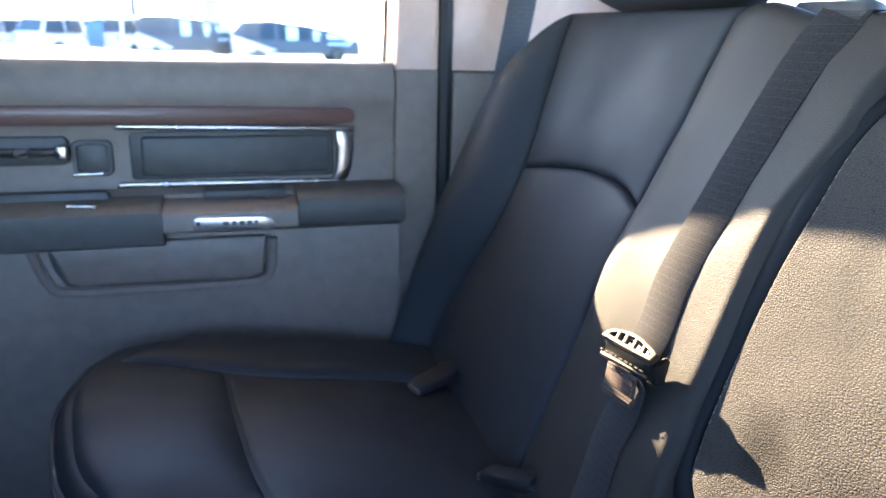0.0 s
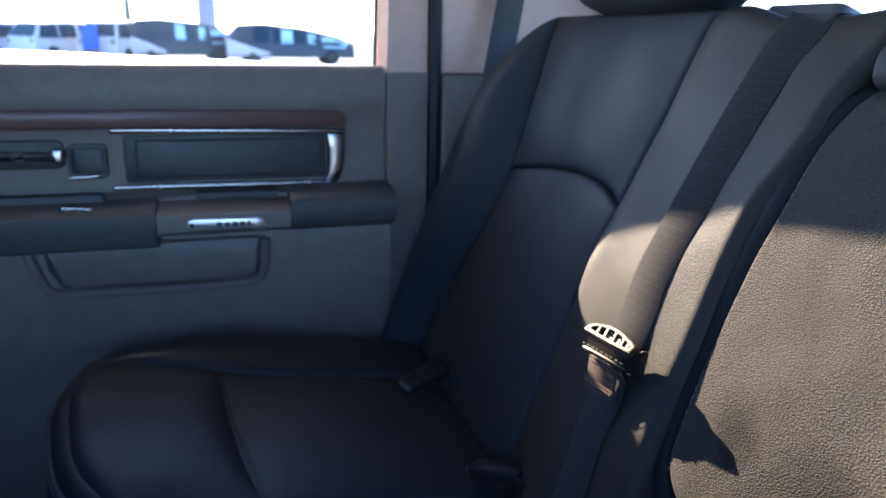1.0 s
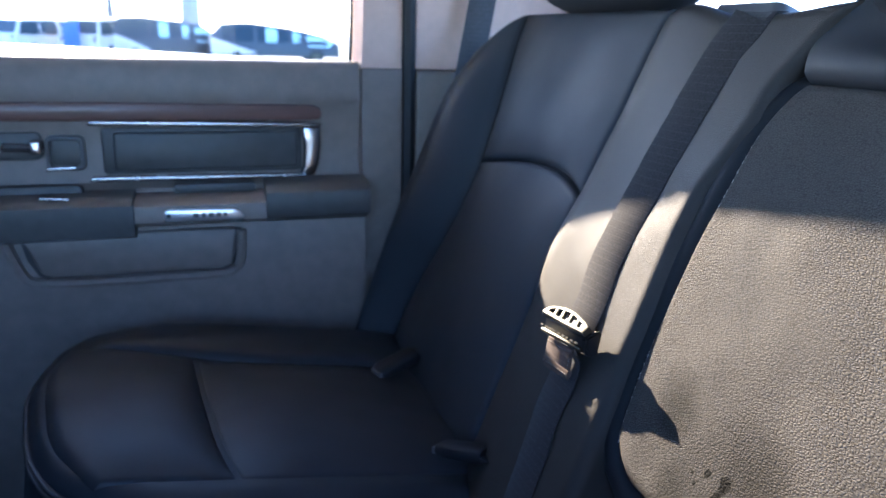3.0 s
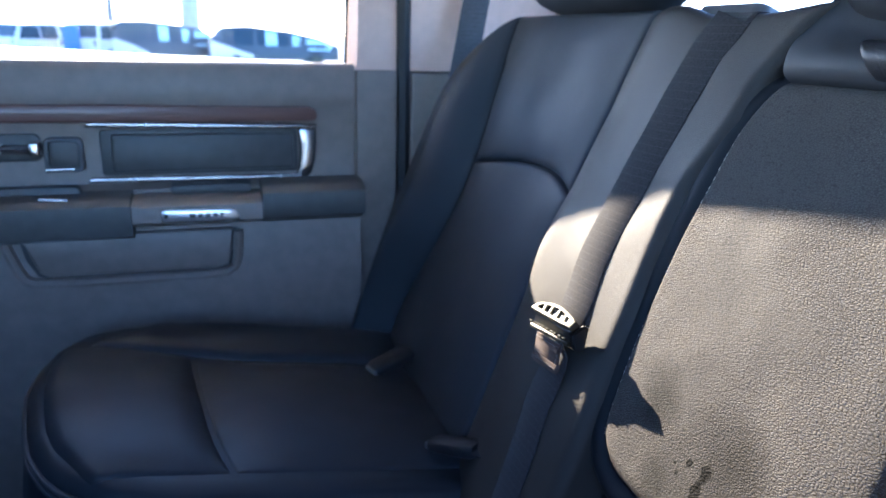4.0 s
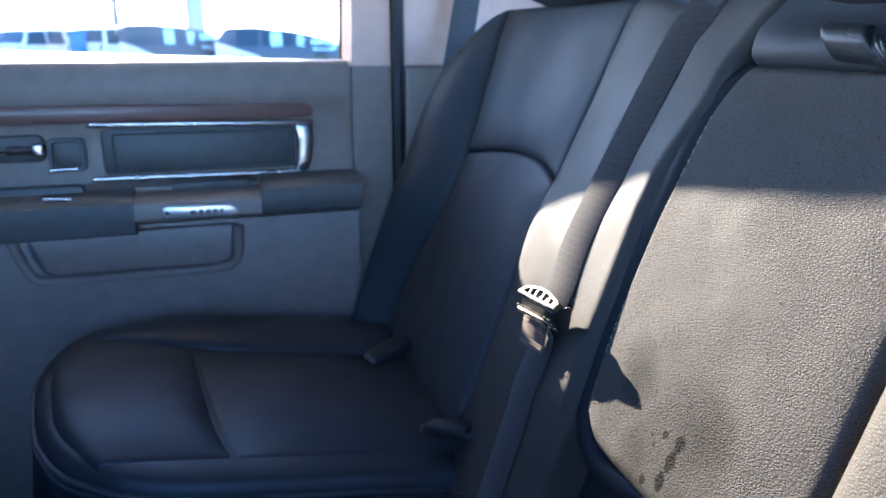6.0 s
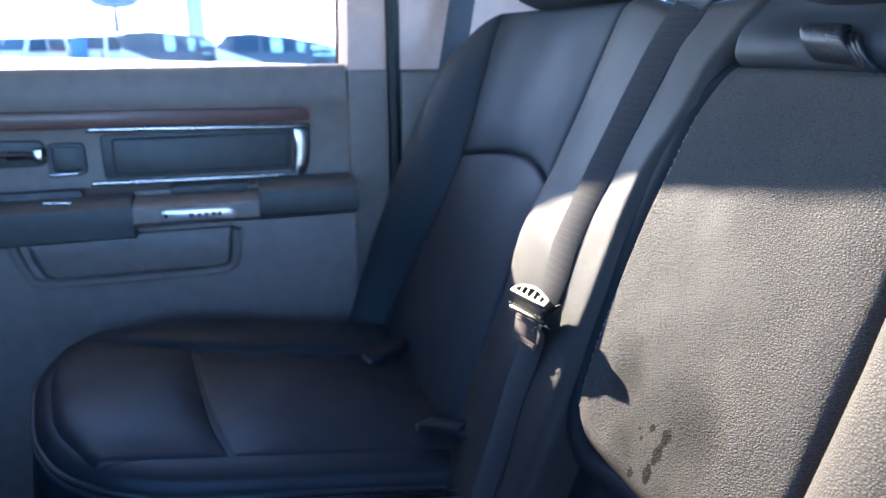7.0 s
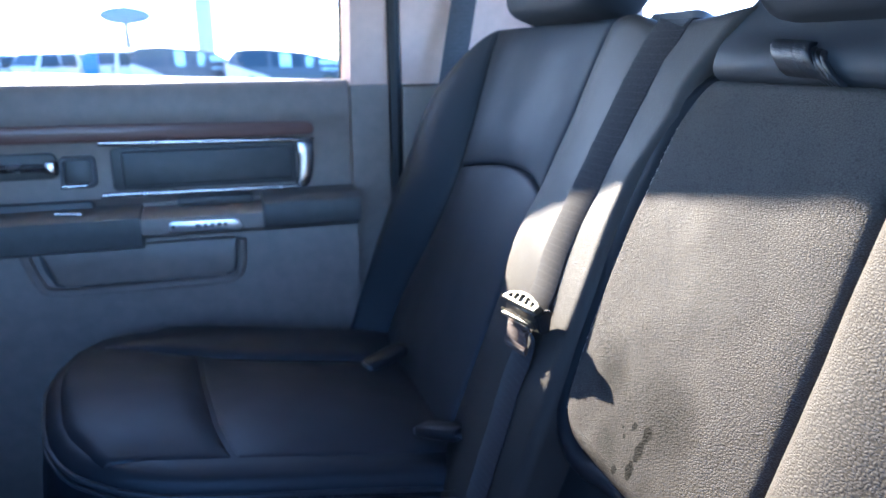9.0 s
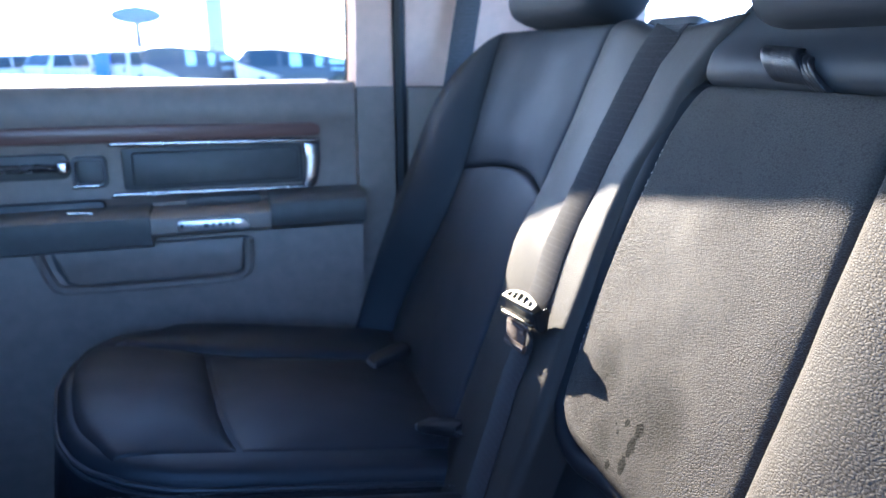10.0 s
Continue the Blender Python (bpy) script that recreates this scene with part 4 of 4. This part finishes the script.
far_seat, add = seat_thing("rear_seat_cushion", "black leather rear seat cushion with curved seams and piping", (0.0, 0.4, 0.62))
cushion(add, round_poly([(-0.06, 0.182), (0.0, 0.181), (0.10, 0.182), (0.22, 0.179), (0.31, 0.165), (0.31, 0.668), (-0.10, 0.668), (-0.18, 0.655), (-0.232, 0.62), (-0.261, 0.56), (-0.274, 0.488), (-0.274, 0.437), (-0.2585, 0.355), (-0.2435, 0.300), (-0.2225, 0.258), (-0.1990, 0.2295), (-0.1520, 0.2000), (-0.104, 0.1845)], 0.012, 4), 0.20, -0.004)
split_x = smooth_curve((0.210, -0.026), (0.25, -0.039), (0.291, -0.049), (0.365, -0.060), (0.463, -0.072), (0.56, -0.080))
far_seam = smooth_curve((-0.25, 0.545), (-0.19, 0.553), (-0.12, 0.541), (-0.046, 0.522), (0.127, 0.516), (0.30, 0.510))
front_line = smooth_curve((0.0, -0.174), (0.04, -0.188), (0.10, -0.202), (0.18, -0.219), (0.28, -0.232), (0.43, -0.244), (0.62, -0.255), (0.85, -0.258), (1.0, -0.250))
add("thigh_pad", pad(on_seat, const(0.221), along(far_seam, -0.24, -0.07), front_line, lambda u: split_x(0.221 + 0.31 * u) - 0.0008, None, 0.016, (0.006, 0.006, 0.016, 0.006), 0.018, 44, 44), HIDE_SEAT, "smooth front thigh panel")
add("seat_pad", pad(on_seat, const(0.221), along(far_seam, -0.07, 0.295), lambda u: split_x(0.221 + 0.31 * u) + 0.0008, const(0.295), None, 0.014, 0.006, 0.03, 44, 44), HIDE_SEAT, "smooth rear seat panel")
add("side_bolster", pad(on_seat, along(lambda x: far_seam(x) + 0.002, -0.2, 0.29), const(0.655), lambda u: -0.222 + 0.09 * u, const(0.290), lambda y, x: 0.004, 0.012, 0.014, 0.03), HIDE_SEAT, "smooth outer side bolster")
near_seat, add = seat_thing("rear_seat_cushion", "black leather near seat cushion with pale edge stitching", (0.0, -0.3, 0.62))
cushion(add, round_poly([(-0.285, -0.72), (0.31, -0.72), (0.31, 0.150), (-0.285, 0.150)], [0.1, 0.02, 0.02, 0.10]), 0.20, -0.006)
add("seat_pad", pad(on_seat, const(-0.62), const(-0.02), const(-0.24), const(0.295), None, 0.012, 0.014, 0.03), HIDE_SEAT, "smooth seat panel")
stuff(add("stitching", stitches([on_seat(0.138, x, -0.003) for x in np.linspace(-0.18, 0.29, 30)], SEAT_UP), GREY_THREAD, "grey edge stitching"))
tagged(part("seat_base", box((-0.20, -0.70, 0.62), (0.50, 0.66, 0.80), 0.01), PLASTIC_DARK), "black plastic box beneath the rear bench", "seat base", kind="structure")

# ---- loose centre belt ----
belt = thing("center_seat_belt", "grey-black centre seat belt with steel latch plate hanging on the bolster", "seat belt", at=(0.29, 0.1, 1.2))
B_INV = Matrix.Translation((-0.29, -0.1, -1.2))


def belt_part(name, bm, material, label="", parent=None, smooth=True):
    ob = part(name, bm, material, parent or belt, label, smooth)
    if not parent:
        ob.matrix_parent_inverse = B_INV
    return ob


LATCH = Vector((0.274, 0.101, 1.200))
SIDE = Vector((0.085, -0.994, 0.06)).normalized()
RISE = Vector((0.79, 0.06, 0.60))
RISE = (RISE - SIDE * RISE.dot(SIDE)).normalized()
FACE = SIDE.cross(RISE).normalized()
if FACE.z < 0:
    FACE = -FACE


def on_latch(a, b, d=0.0):
    """A place on the latch plate: a across to the near side, b back and up over the strap, d out of its face."""
    return LATCH + SIDE * a + RISE * b + FACE * d


belt_y = smooth_curve((0.030, 0.1100), (0.0415, 0.1098), (0.0515, 0.1098), (0.0705, 0.1115), (0.095, 0.1155), (0.1205, 0.1150), (0.150, 0.1125), (0.185, 0.1085), (0.21, 0.1050), (0.241, 0.0995), (0.271, 0.0950), (0.306, 0.0885), (0.329, 0.0820), (0.340, 0.0755), (0.348, 0.0715), (0.354, 0.0697), (0.361, 0.0690), (0.41, 0.069))
belt_lift = smooth_curve((0.03, 0.0140), (0.0544, 0.0125), (0.072, 0.0105), (0.0955, 0.0075), (0.121, 0.004), (0.41, 0.0))


def belt_d(h):
    """How far the webbing stands off the seat: flat on the bolster, over its top edge, and lifted towards the latch."""
    y = belt_y(h)
    rest = inner_rise(y, h) + 0.0014
    return max(belt_lift(h), rest)


steps = np.linspace(0.3530, 0.032, 44)
over = [on_back(0.0690, 0.346, -0.044), on_back(0.0690, 0.3575, -0.024), on_back(0.0692, 0.3608, -0.012), on_back(0.0695, 0.3590, -0.003)]
path = over + [on_back(belt_y(h), h, belt_d(h)) for h in steps]
ups = [LEAN_OUT * math.cos(0.085) + Vector((0, -1, 0)) * math.sin(0.085) for h in steps]
ups = [LEAN_UP + LEAN_OUT * k + Vector((0, 0.10, 0)) for k in (-0.3, 0.1, 0.6, 1.8)] + ups
belt_part("webbing", sweep(path, band(0.046, 0.0016), up=lambda i: ups[i]), WEB, "grey ribbed webbing strap")
# latch plate: a curved steel bow with five slots and a black body that carries a cross bar
bow = [(-0.0358, 0.0038), (-0.0365, 0.0058), (-0.0340, 0.0117), (-0.0280, 0.0160), (-0.0120, 0.0203), (0.0, 0.0210), (0.0090, 0.0202), (0.0287, 0.0164), (0.0360, 0.0138), (0.0355, 0.0050), (0.012, 0.0043), (-0.012, 0.0040)]
hole = [(-0.0285, 0.0086), (-0.0290, 0.0095), (-0.0280, 0.0112), (-0.0235, 0.0140), (-0.0110, 0.0165), (0.0, 0.0171), (0.0085, 0.0165), (0.0255, 0.0131), (0.0310, 0.0108), (0.0300, 0.0086), (0.012, 0.0082), (-0.012, 0.0082)]
latch = belt_part("latch_plate", slab(bow, on_latch, 0.003, -0.003, 0.0014, hole), SATIN, "pale brushed steel latch plate with slots")
for x in (-0.0195, -0.0080, 0.0050, 0.0180):
    belt_part("slot_rib", sweep([on_latch(x + 0.0022, 0.0078, 0.0008), on_latch(x - 0.0018, 0.0172, 0.0008)], band(0.0046, 0.004), up=FACE), SATIN, "", latch)
belt_part("slot_backing", slab(hole, on_latch, -0.0035, -0.0052, 0.0003), BLACK, "black plastic behind the slots", latch)


def hull(points, round_by=0.0012):
    bm = bmesh.new()
    for q in points:
        bm.verts.new(q)
    bmesh.ops.convex_hull(bm, input=bm.verts)
    bmesh.ops.bevel(bm, geom=list(bm.edges), offset=round_by, segments=2, affect="EDGES", clamp_overlap=True)
    return bm


BAR_A, BAR_B = Vector((0.2735, 0.1345, 1.1840)), Vector((0.2860, 0.0755, 1.1850))
ALONG = (BAR_B - BAR_A).normalized()
BACKWARD = Vector((0.9, 0.12, 0.1)).normalized()
belt_part("shoulder", hull([on_latch(a, b, -0.003) for a in (-0.031, 0.033) for b in (0.003, 0.016)] + [q + BACKWARD * k + Vector((0, 0, z)) for q in (BAR_A, BAR_B) for k in (0.003, 0.014) for z in (-0.001, 0.004)]), BLACK, "black plastic shoulder", latch)
belt_part("end_cap", hull([Vector((x, y, z)) for x, y, z in ((0.282, 0.0715, 1.2000), (0.283, 0.0655, 1.2000), (0.297, 0.0710, 1.2075), (0.297, 0.0655, 1.2075), (0.288, 0.0800, 1.1800), (0.289, 0.0700, 1.1800), (0.300, 0.0780, 1.1780), (0.300, 0.0690, 1.1780), (0.303, 0.0690, 1.2050))], 0.002), BLACK, "black plastic body edge", latch)
belt_part("bar", sweep([BAR_A - ALONG * 0.001, BAR_A + ALONG * 0.001, BAR_B - ALONG * 0.002, BAR_B], lambda i: circle((0.0018, 0.0026, 0.0026, 0.0020)[i], 10)), SATIN, "steel cross bar", latch)
for i in range(9):
    q = BAR_A.lerp(BAR_B, 0.02 + 0.108 * i) + Vector((-0.0030, 0.0, 0.0060))
    belt_part("bar_tooth", sweep([q, q + ALONG * (0.0030 + 0.0008 * (i % 3))], circle(0.0011, 6)), SATIN, "", latch)
# folded end of the webbing below the bar, with a sewn hem
TAB = [Vector((0.2745, 0.0935, 1.1855)) + Vector((0.0070, 0.0157, -0.0069)) + Vector((-0.0032, -0.0012, -0.0245)) * (i / 4) for i in range(6)]
TAB_SIDE = Vector((0.0065, -0.0415, 0.0005)).normalized()
TAB_UP = TAB_SIDE.cross(Vector((-0.0032, -0.0012, -0.0245)).normalized())
if TAB_UP.x > 0:
    TAB_UP = -TAB_UP
puffed = lambda i: [(s, w + 0.0018 * math.sin(math.pi * i / 5) * (1 - (s / 0.021) ** 2)) for s, w in band(0.0415, 0.0026)]
tab = belt_part("webbing_fold", sweep(TAB, puffed, up=TAB_UP), WEB_TAB, "folded stitched webbing tab")
belt_part("stitched_hem", sweep([TAB[4] - TAB_SIDE * 0.0205, TAB[4], TAB[4] + TAB_SIDE * 0.0205], band(0.0085, 0.0056, 0.002), up=TAB_UP), WEB_TAB, "raised sewn hem", tab)
belt_part("folded_corner", sweep([TAB[1] + TAB_SIDE * 0.012 + TAB_UP * 0.0022, TAB[1] + TAB_SIDE * 0.0205 + TAB_UP * 0.0026], band(0.0062, 0.0034, 0.0015), up=TAB_UP), WEB_TAB, "pale folded corner", tab)
for a, b in (((4, -0.0195), (4, 0.0195)), ((1, 0.0188), (4, 0.0188)), ((0.55, -0.019), (0.55, 0.017))):
    q0, q1 = (TAB[0].lerp(TAB[4], k / 4) + TAB_SIDE * w + TAB_UP * (0.0032 if k == 4 else 0.0020) for k, w in (a, b))
    stuff(belt_part("stitching", stitches([q0, q1], TAB_UP, 0.0026, 0.0014, 0.0004), GREY_THREAD, "", tab))
low_path = [Vector((0.284, 0.096, 1.190)), on_back(0.102, 0.010, 0.0180), on_back(0.103, -0.005, 0.0150), on_back(0.104, -0.025, 0.0125), on_back(0.107, -0.06, 0.0120), on_back(0.101, -0.10, 0.0115), on_back(0.096, -0.15, 0.0115), on_back(0.092, -0.20, 0.0105)]
belt_part("lower_webbing", sweep(low_path, band(0.047, 0.0016), up=LEAN_OUT), WEB, "shaded lower webbing")

# ---- buckles lying at the back of the cushion ----


def buckle(m):
    e = thing("belt_buckle", "black plastic seat belt buckle lying on the cushion", "buckle", group="buckles on the bench")
    part("housing", sweep([Vector((-0.038, 0, 0)), Vector((-0.032, 0, 0)), Vector((0.0, 0, 0)), Vector((0.026, 0, 0)), Vector((0.032, 0, 0))],
                          lambda i: [(s * k, t * k) for k in ((0.8, 1, 0.96, 0.9, 0.6)[i],) for s, t in band(0.036, 0.018, 0.007)]), VINYL_MATTE, e)
    part("release_button", box((0.026, -0.012, -0.004), (0.0345, 0.012, 0.004), 0.001), PLASTIC_GREY, e, "grey release button")
    part("stalk", sweep([Vector((-0.036, 0, 0)), Vector((-0.07, 0, -0.008)), Vector((-0.10, 0, -0.03))], band(0.03, 0.003)), WEB, e, "webbing stalk")
    e.matrix_world = m
    return e


b1 = buckle(Matrix.Translation((0.222, 0.222, 0.998)) @ Euler((0.1, radians(14), radians(125))).to_matrix().to_4x4())
copy_thing(b1, Matrix.Translation((0.205, 0.475, 0.995)) @ Euler((-0.1, radians(10), radians(200))).to_matrix().to_4x4())

# ---- outside: parked vehicles, sign, column ----


def paint(name, colour):
    return surface(name, colour, 0.45, coat=0.25, vary=0.04, grain=2)


def loft_side(side, width, tuck, waist):
    """A body shell from a side outline (along, up): narrower above the waist and rounded at the edges."""
    bm = bmesh.new()
    rings = []
    n = len(side)
    cx, cz = sum(p[0] for p in side) / n, sum(p[1] for p in side) / n
    for s, f in ((-1, 0.93), (-1, 0.985), (-0.93, 1.0), (0.93, 1.0), (1, 0.985), (1, 0.93)):
        ring = []
        for x, z in side:
            w = width / 2 - tuck * max(0, z - waist)
            ring.append(bm.verts.new((cx + (x - cx) * f, s * w, cz + (z - cz) * f)))
        rings.append(ring)
    for a, b in zip(rings, rings[1:]):
        for i in range(n):
            bm.faces.new((a[i], a[(i + 1) % n], b[(i + 1) % n], b[i]))
    bm.faces.new(rings[0])
    bm.faces.new(rings[-1])
    return bm


def wheel(parent, x, y, r):
    bm = bmesh.new()
    bmesh.ops.create_cone(bm, cap_ends=True, segments=24, radius1=r, radius2=r, depth=0.22, matrix=Matrix.Translation((x, y, r)) @ Euler((radians(90), 0, 0)).to_matrix().to_4x4())
    bmesh.ops.bevel(bm, geom=[e for e in bm.edges if len(e.link_faces) == 2 and abs(e.calc_face_angle(0)) > 1], offset=0.04, segments=2, affect="EDGES")
    t = part("wheel", bm, TYRE, parent)
    bm = bmesh.new()
    bmesh.ops.create_cone(bm, cap_ends=True, segments=20, radius1=r * 0.62, radius2=r * 0.55, depth=0.03, matrix=Matrix.Translation((x, y + math.copysign(0.115, y), r)) @ Euler((radians(-90) if y > 0 else radians(90), 0, 0)).to_matrix().to_4x4())
    part("rim", bm, SATIN, t)


def vehicle(name, label, category, material, side, panes, length, width, waist, m, wheels, r=0.36, quarter=None):
    e = thing(name, label, category, group="vehicles parked across the lot")
    panes, pale = panes
    panes = panes + pale
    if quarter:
        # painted light: pale panel low behind the rear wheel arch, proud of the body side
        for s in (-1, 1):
            part("rear_quarter", slab(quarter, lambda a, b, d: Vector((a, s * (width / 2 - 0.28 * max(0, b - waist) + d), b)), 0.02, -0.04, 0.01), LIT_SIDE, e, "pale beige rear quarter panel")
    part("body", loft_side(side, width, 0.28, waist), material, e)
    for s in (-1, 1):
        for o in panes:
            w = lambda z: width / 2 - 0.28 * max(0, z - waist)
            bm = bmesh.new()
            a = [bm.verts.new((x, s * (w(z) + 0.012), z)) for x, z in o]
            b = [bm.verts.new((x, s * (w(z) - 0.03), z)) for x, z in o]
            bm.faces.new(a)
            bm.faces.new(b)
            for i in range(len(o)):
                bm.faces.new((a[i], a[(i + 1) % len(o)], b[(i + 1) % len(o)], b[i]))
            part("side_window", bm, PANE_LIT if o in pale else PANE, e, smooth=False)
        for x in wheels:
            wheel(e, x, s * (width / 2 - 0.10), r)
        part("headlight", box((length / 2 - 0.14, s * width * 0.36 - 0.14, waist - 0.28), (length / 2 + 0.0, s * width * 0.36 + 0.14, waist - 0.12), 0.03), CHROME, e)
        part("tail_light", box((-length / 2 + 0.0, s * width * 0.40 - 0.08, waist - 0.30), (-length / 2 + 0.10, s * width * 0.40 + 0.08, waist - 0.02), 0.02), WOOD, e)
        part("mirror", box((length * 0.17, s * (width / 2 + 0.08) - 0.07, waist), (length * 0.17 + 0.14, s * (width / 2 + 0.08) + 0.07, waist + 0.15), 0.03), material, e)
    # glass across the front and back of the cabin
    for x0, z0, x1, z1 in ((side[4][0], side[4][1], side[3][0], side[3][1]), (side[7][0], side[7][1], side[8][0], side[8][1])):
        bm = bmesh.new()
        t = Vector((x1 - x0, 0, z1 - z0)).normalized()
        nrm = Vector((t.z, 0, -t.x))
        if nrm.x * x0 < 0:
            nrm = -nrm
        q = []
        for (x, z, f) in ((x0, z0, 0.10), (x1, z1, -0.10)):
            for s in (-1, 1):
                wd = (width / 2 - 0.28 * max(0, z - waist)) * 0.88
                q.append(Vector((x, s * wd, z)) + t * f)
        a = [bm.verts.new(v + nrm * 0.012) for v in (q[0], q[1], q[3], q[2])]
        b = [bm.verts.new(v - nrm * 0.03) for v in (q[0], q[1], q[3], q[2])]
        bm.faces.new(a)
        bm.faces.new(b)
        for i in range(4):
            bm.faces.new((a[i], a[(i + 1) % 4], b[(i + 1) % 4], b[i]))
        part("windscreen", bm, PANE, e, smooth=False)
    e.matrix_world = m
    return e


def suv(name, label, colour, length, height, m, category="car"):
    h, L = height, length / 2
    w = h * 0.58
    side = [(-L, 0.35), (L, 0.35), (L, w - 0.18), (L * 0.80, w), (L * 0.50, h - 0.10), (L * 0.34, h - 0.02), (-L * 0.1, h + 0.02), (-L * 0.78, h - 0.05), (-L * 0.985, w), (-L, w - 0.15)]
    panes = [[(L * 0.66, w + 0.03), (L * 0.47, h - 0.16), (L * 0.08, h - 0.11), (L * 0.08, w + 0.03)],
             [(0.0, w + 0.03), (0.0, h - 0.11), (-L * 0.38, h - 0.11), (-L * 0.38, w + 0.03)],
             [(-L * 0.42, w + 0.03), (-L * 0.42, h - 0.11), (-L * 0.78, h - 0.15), (-L * 0.88, w + 0.03)]]
    return vehicle(name, label, category, paint(name + "_paint", colour), side, (panes, []), length, 1.9, w, m, (L * 0.62, -L * 0.60))


def long_car(name, label, colour, length, height, slope, m):
    """A high car whose roof falls towards a raked windscreen; light in some side glass is painted pale."""
    h, L = height, length / 2
    w = h * 0.56
    roof = lambda u: h - slope * max(0.0, (u + 0.4) / 1.0) ** 1.6
    side = [(-L, 0.35), (L, 0.35), (L, w - 0.25), (L * 0.98, w - 0.06), (L * 0.62, roof(0.62)), (L * 0.2, roof(0.2)), (-L * 0.4, h), (-L * 0.80, h - 0.06), (-L * 0.97, w + 0.15), (-L, w - 0.15)]
    pane = lambda u0, u1, lean=0.0: [(L * u0, w - 0.04), (L * (u0 + lean), roof(u0) - 0.16), (L * (u1 + lean), roof(u1) - 0.16), (L * u1, w - 0.04)]
    dark = [pane(-0.80, -0.34), pane(-0.28, -0.18), pane(0.04, 0.20)]
    pale = [pane(-0.15, 0.02), pane(0.26, 0.38), [(L * 0.50, w - 0.20), (L * 0.47, roof(0.47) - 0.20), (L * 0.62, roof(0.62) - 0.12), (L * 0.90, w + 0.02), (L * 0.84, w - 0.22)]]
    # outline of the light painted on the rear side
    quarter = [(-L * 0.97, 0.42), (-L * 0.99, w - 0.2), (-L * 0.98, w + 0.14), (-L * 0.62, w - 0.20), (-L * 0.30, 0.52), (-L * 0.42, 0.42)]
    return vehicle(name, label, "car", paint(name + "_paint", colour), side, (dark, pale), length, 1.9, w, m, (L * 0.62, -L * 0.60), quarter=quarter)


def at(x, y, turn):
    return Matrix.Translation((x, y, 0)) @ Matrix.Rotation(radians(turn), 4, "Z")


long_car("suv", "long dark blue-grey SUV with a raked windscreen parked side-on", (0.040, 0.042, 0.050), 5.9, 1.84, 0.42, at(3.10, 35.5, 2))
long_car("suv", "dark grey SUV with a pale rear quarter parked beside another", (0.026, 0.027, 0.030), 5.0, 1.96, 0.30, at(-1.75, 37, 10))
suv("suv", "pale beige SUV parked end-on", (0.80, 0.66, 0.54), 4.4, 1.82, at(-4.3, 37, 66))
suv("suv", "white SUV parked at a slant", (0.82, 0.74, 0.66), 4.4, 1.74, at(-7.0, 38, 48))
suv("suv", "silver SUV parked at a slant", (0.74, 0.69, 0.64), 4.4, 1.66, at(-9.6, 39, 42))
suv("suv", "white car parked at the end of the row", (0.80, 0.75, 0.70), 4.3, 1.5, at(-12.4, 40, 35))
suv("suv", "dark car at the end of the row", (0.06, 0.06, 0.07), 4.3, 1.52, at(-15.8, 41, 30))
blue = paint("bright_blue", (0.02, 0.11, 0.55))
# added solid stand-in for blue seen through a car's window, no real container
blue_block = thing("blue_container", "bright blue upright container among the parked cars", "container")
part("body", box((-0.30, -0.2, 0.62), (0.30, 0.2, 1.55), 0.04), blue, blue_block)
part("lid", box((-0.32, -0.22, 1.55), (0.32, 0.22, 1.62), 0.03), blue, blue_block)
part("foot", box((-0.28, -0.18, 0.0), (0.28, 0.18, 0.62), 0.02), PLASTIC_GREY, blue_block)
blue_block.location = (-5.35, 34.5, 0)
sign = thing("oval_sign", "blue oval roadside sign on a pole", "sign", at=(-6.9, 64, 0))
S_INV = Matrix.Translation((6.9, -64, 0))
oval = [(-6.9 + 1.95 * math.cos(a / 32 * 2 * math.pi), 4.66 + 0.72 * math.sin(a / 32 * 2 * math.pi)) for a in range(32)]
oval2 = [(-6.9 + 1.75 * math.cos(a / 32 * 2 * math.pi), 4.66 + 0.55 * math.sin(a / 32 * 2 * math.pi)) for a in range(32)]
flat = lambda a, b, d: Vector((a, 64 - d, b))
for nm, bm, mt in (("rim", slab(oval, flat, 0.2, -0.2, 0.06), PLASTIC_GREY), ("face", slab(oval2, flat, 0.26, 0.1, 0.03), paint("sign_blue", (0.05, 0.09, 0.22))),
                   ("pole", sweep([Vector((-6.9, 64, 0)), Vector((-6.9, 64, 2.6)), Vector((-6.9, 64, 5.9))], lambda i: circle((0.36, 0.30, 0.10)[i], 14), up=Vector((0, 1, 0))), PLASTIC_GREY)):
    ob = part(nm, bm, mt, sign)
    ob.matrix_parent_inverse = S_INV
col = thing("column", "tall pale blue-grey steel column behind the cars", "column", at=(-0.85, 58, 0))
C_INV = Matrix.Translation((0.85, -58, 0))
for nm, bm, mt in (("shaft", sweep([Vector((-0.85, 58, z)) for z in (0, 3, 6, 9, 12)], circle(0.68, 24), up=Vector((0, 1, 0))), surface("pale_blue_paint", (0.30, 0.29, 0.33), 0.5)),
                   ("base", box((-1.8, 57.05, 0), (0.1, 58.95, 0.5), 0.05), ASPHALT)):
    ob = part(nm, bm, mt, col)
    ob.matrix_parent_inverse = C_INV
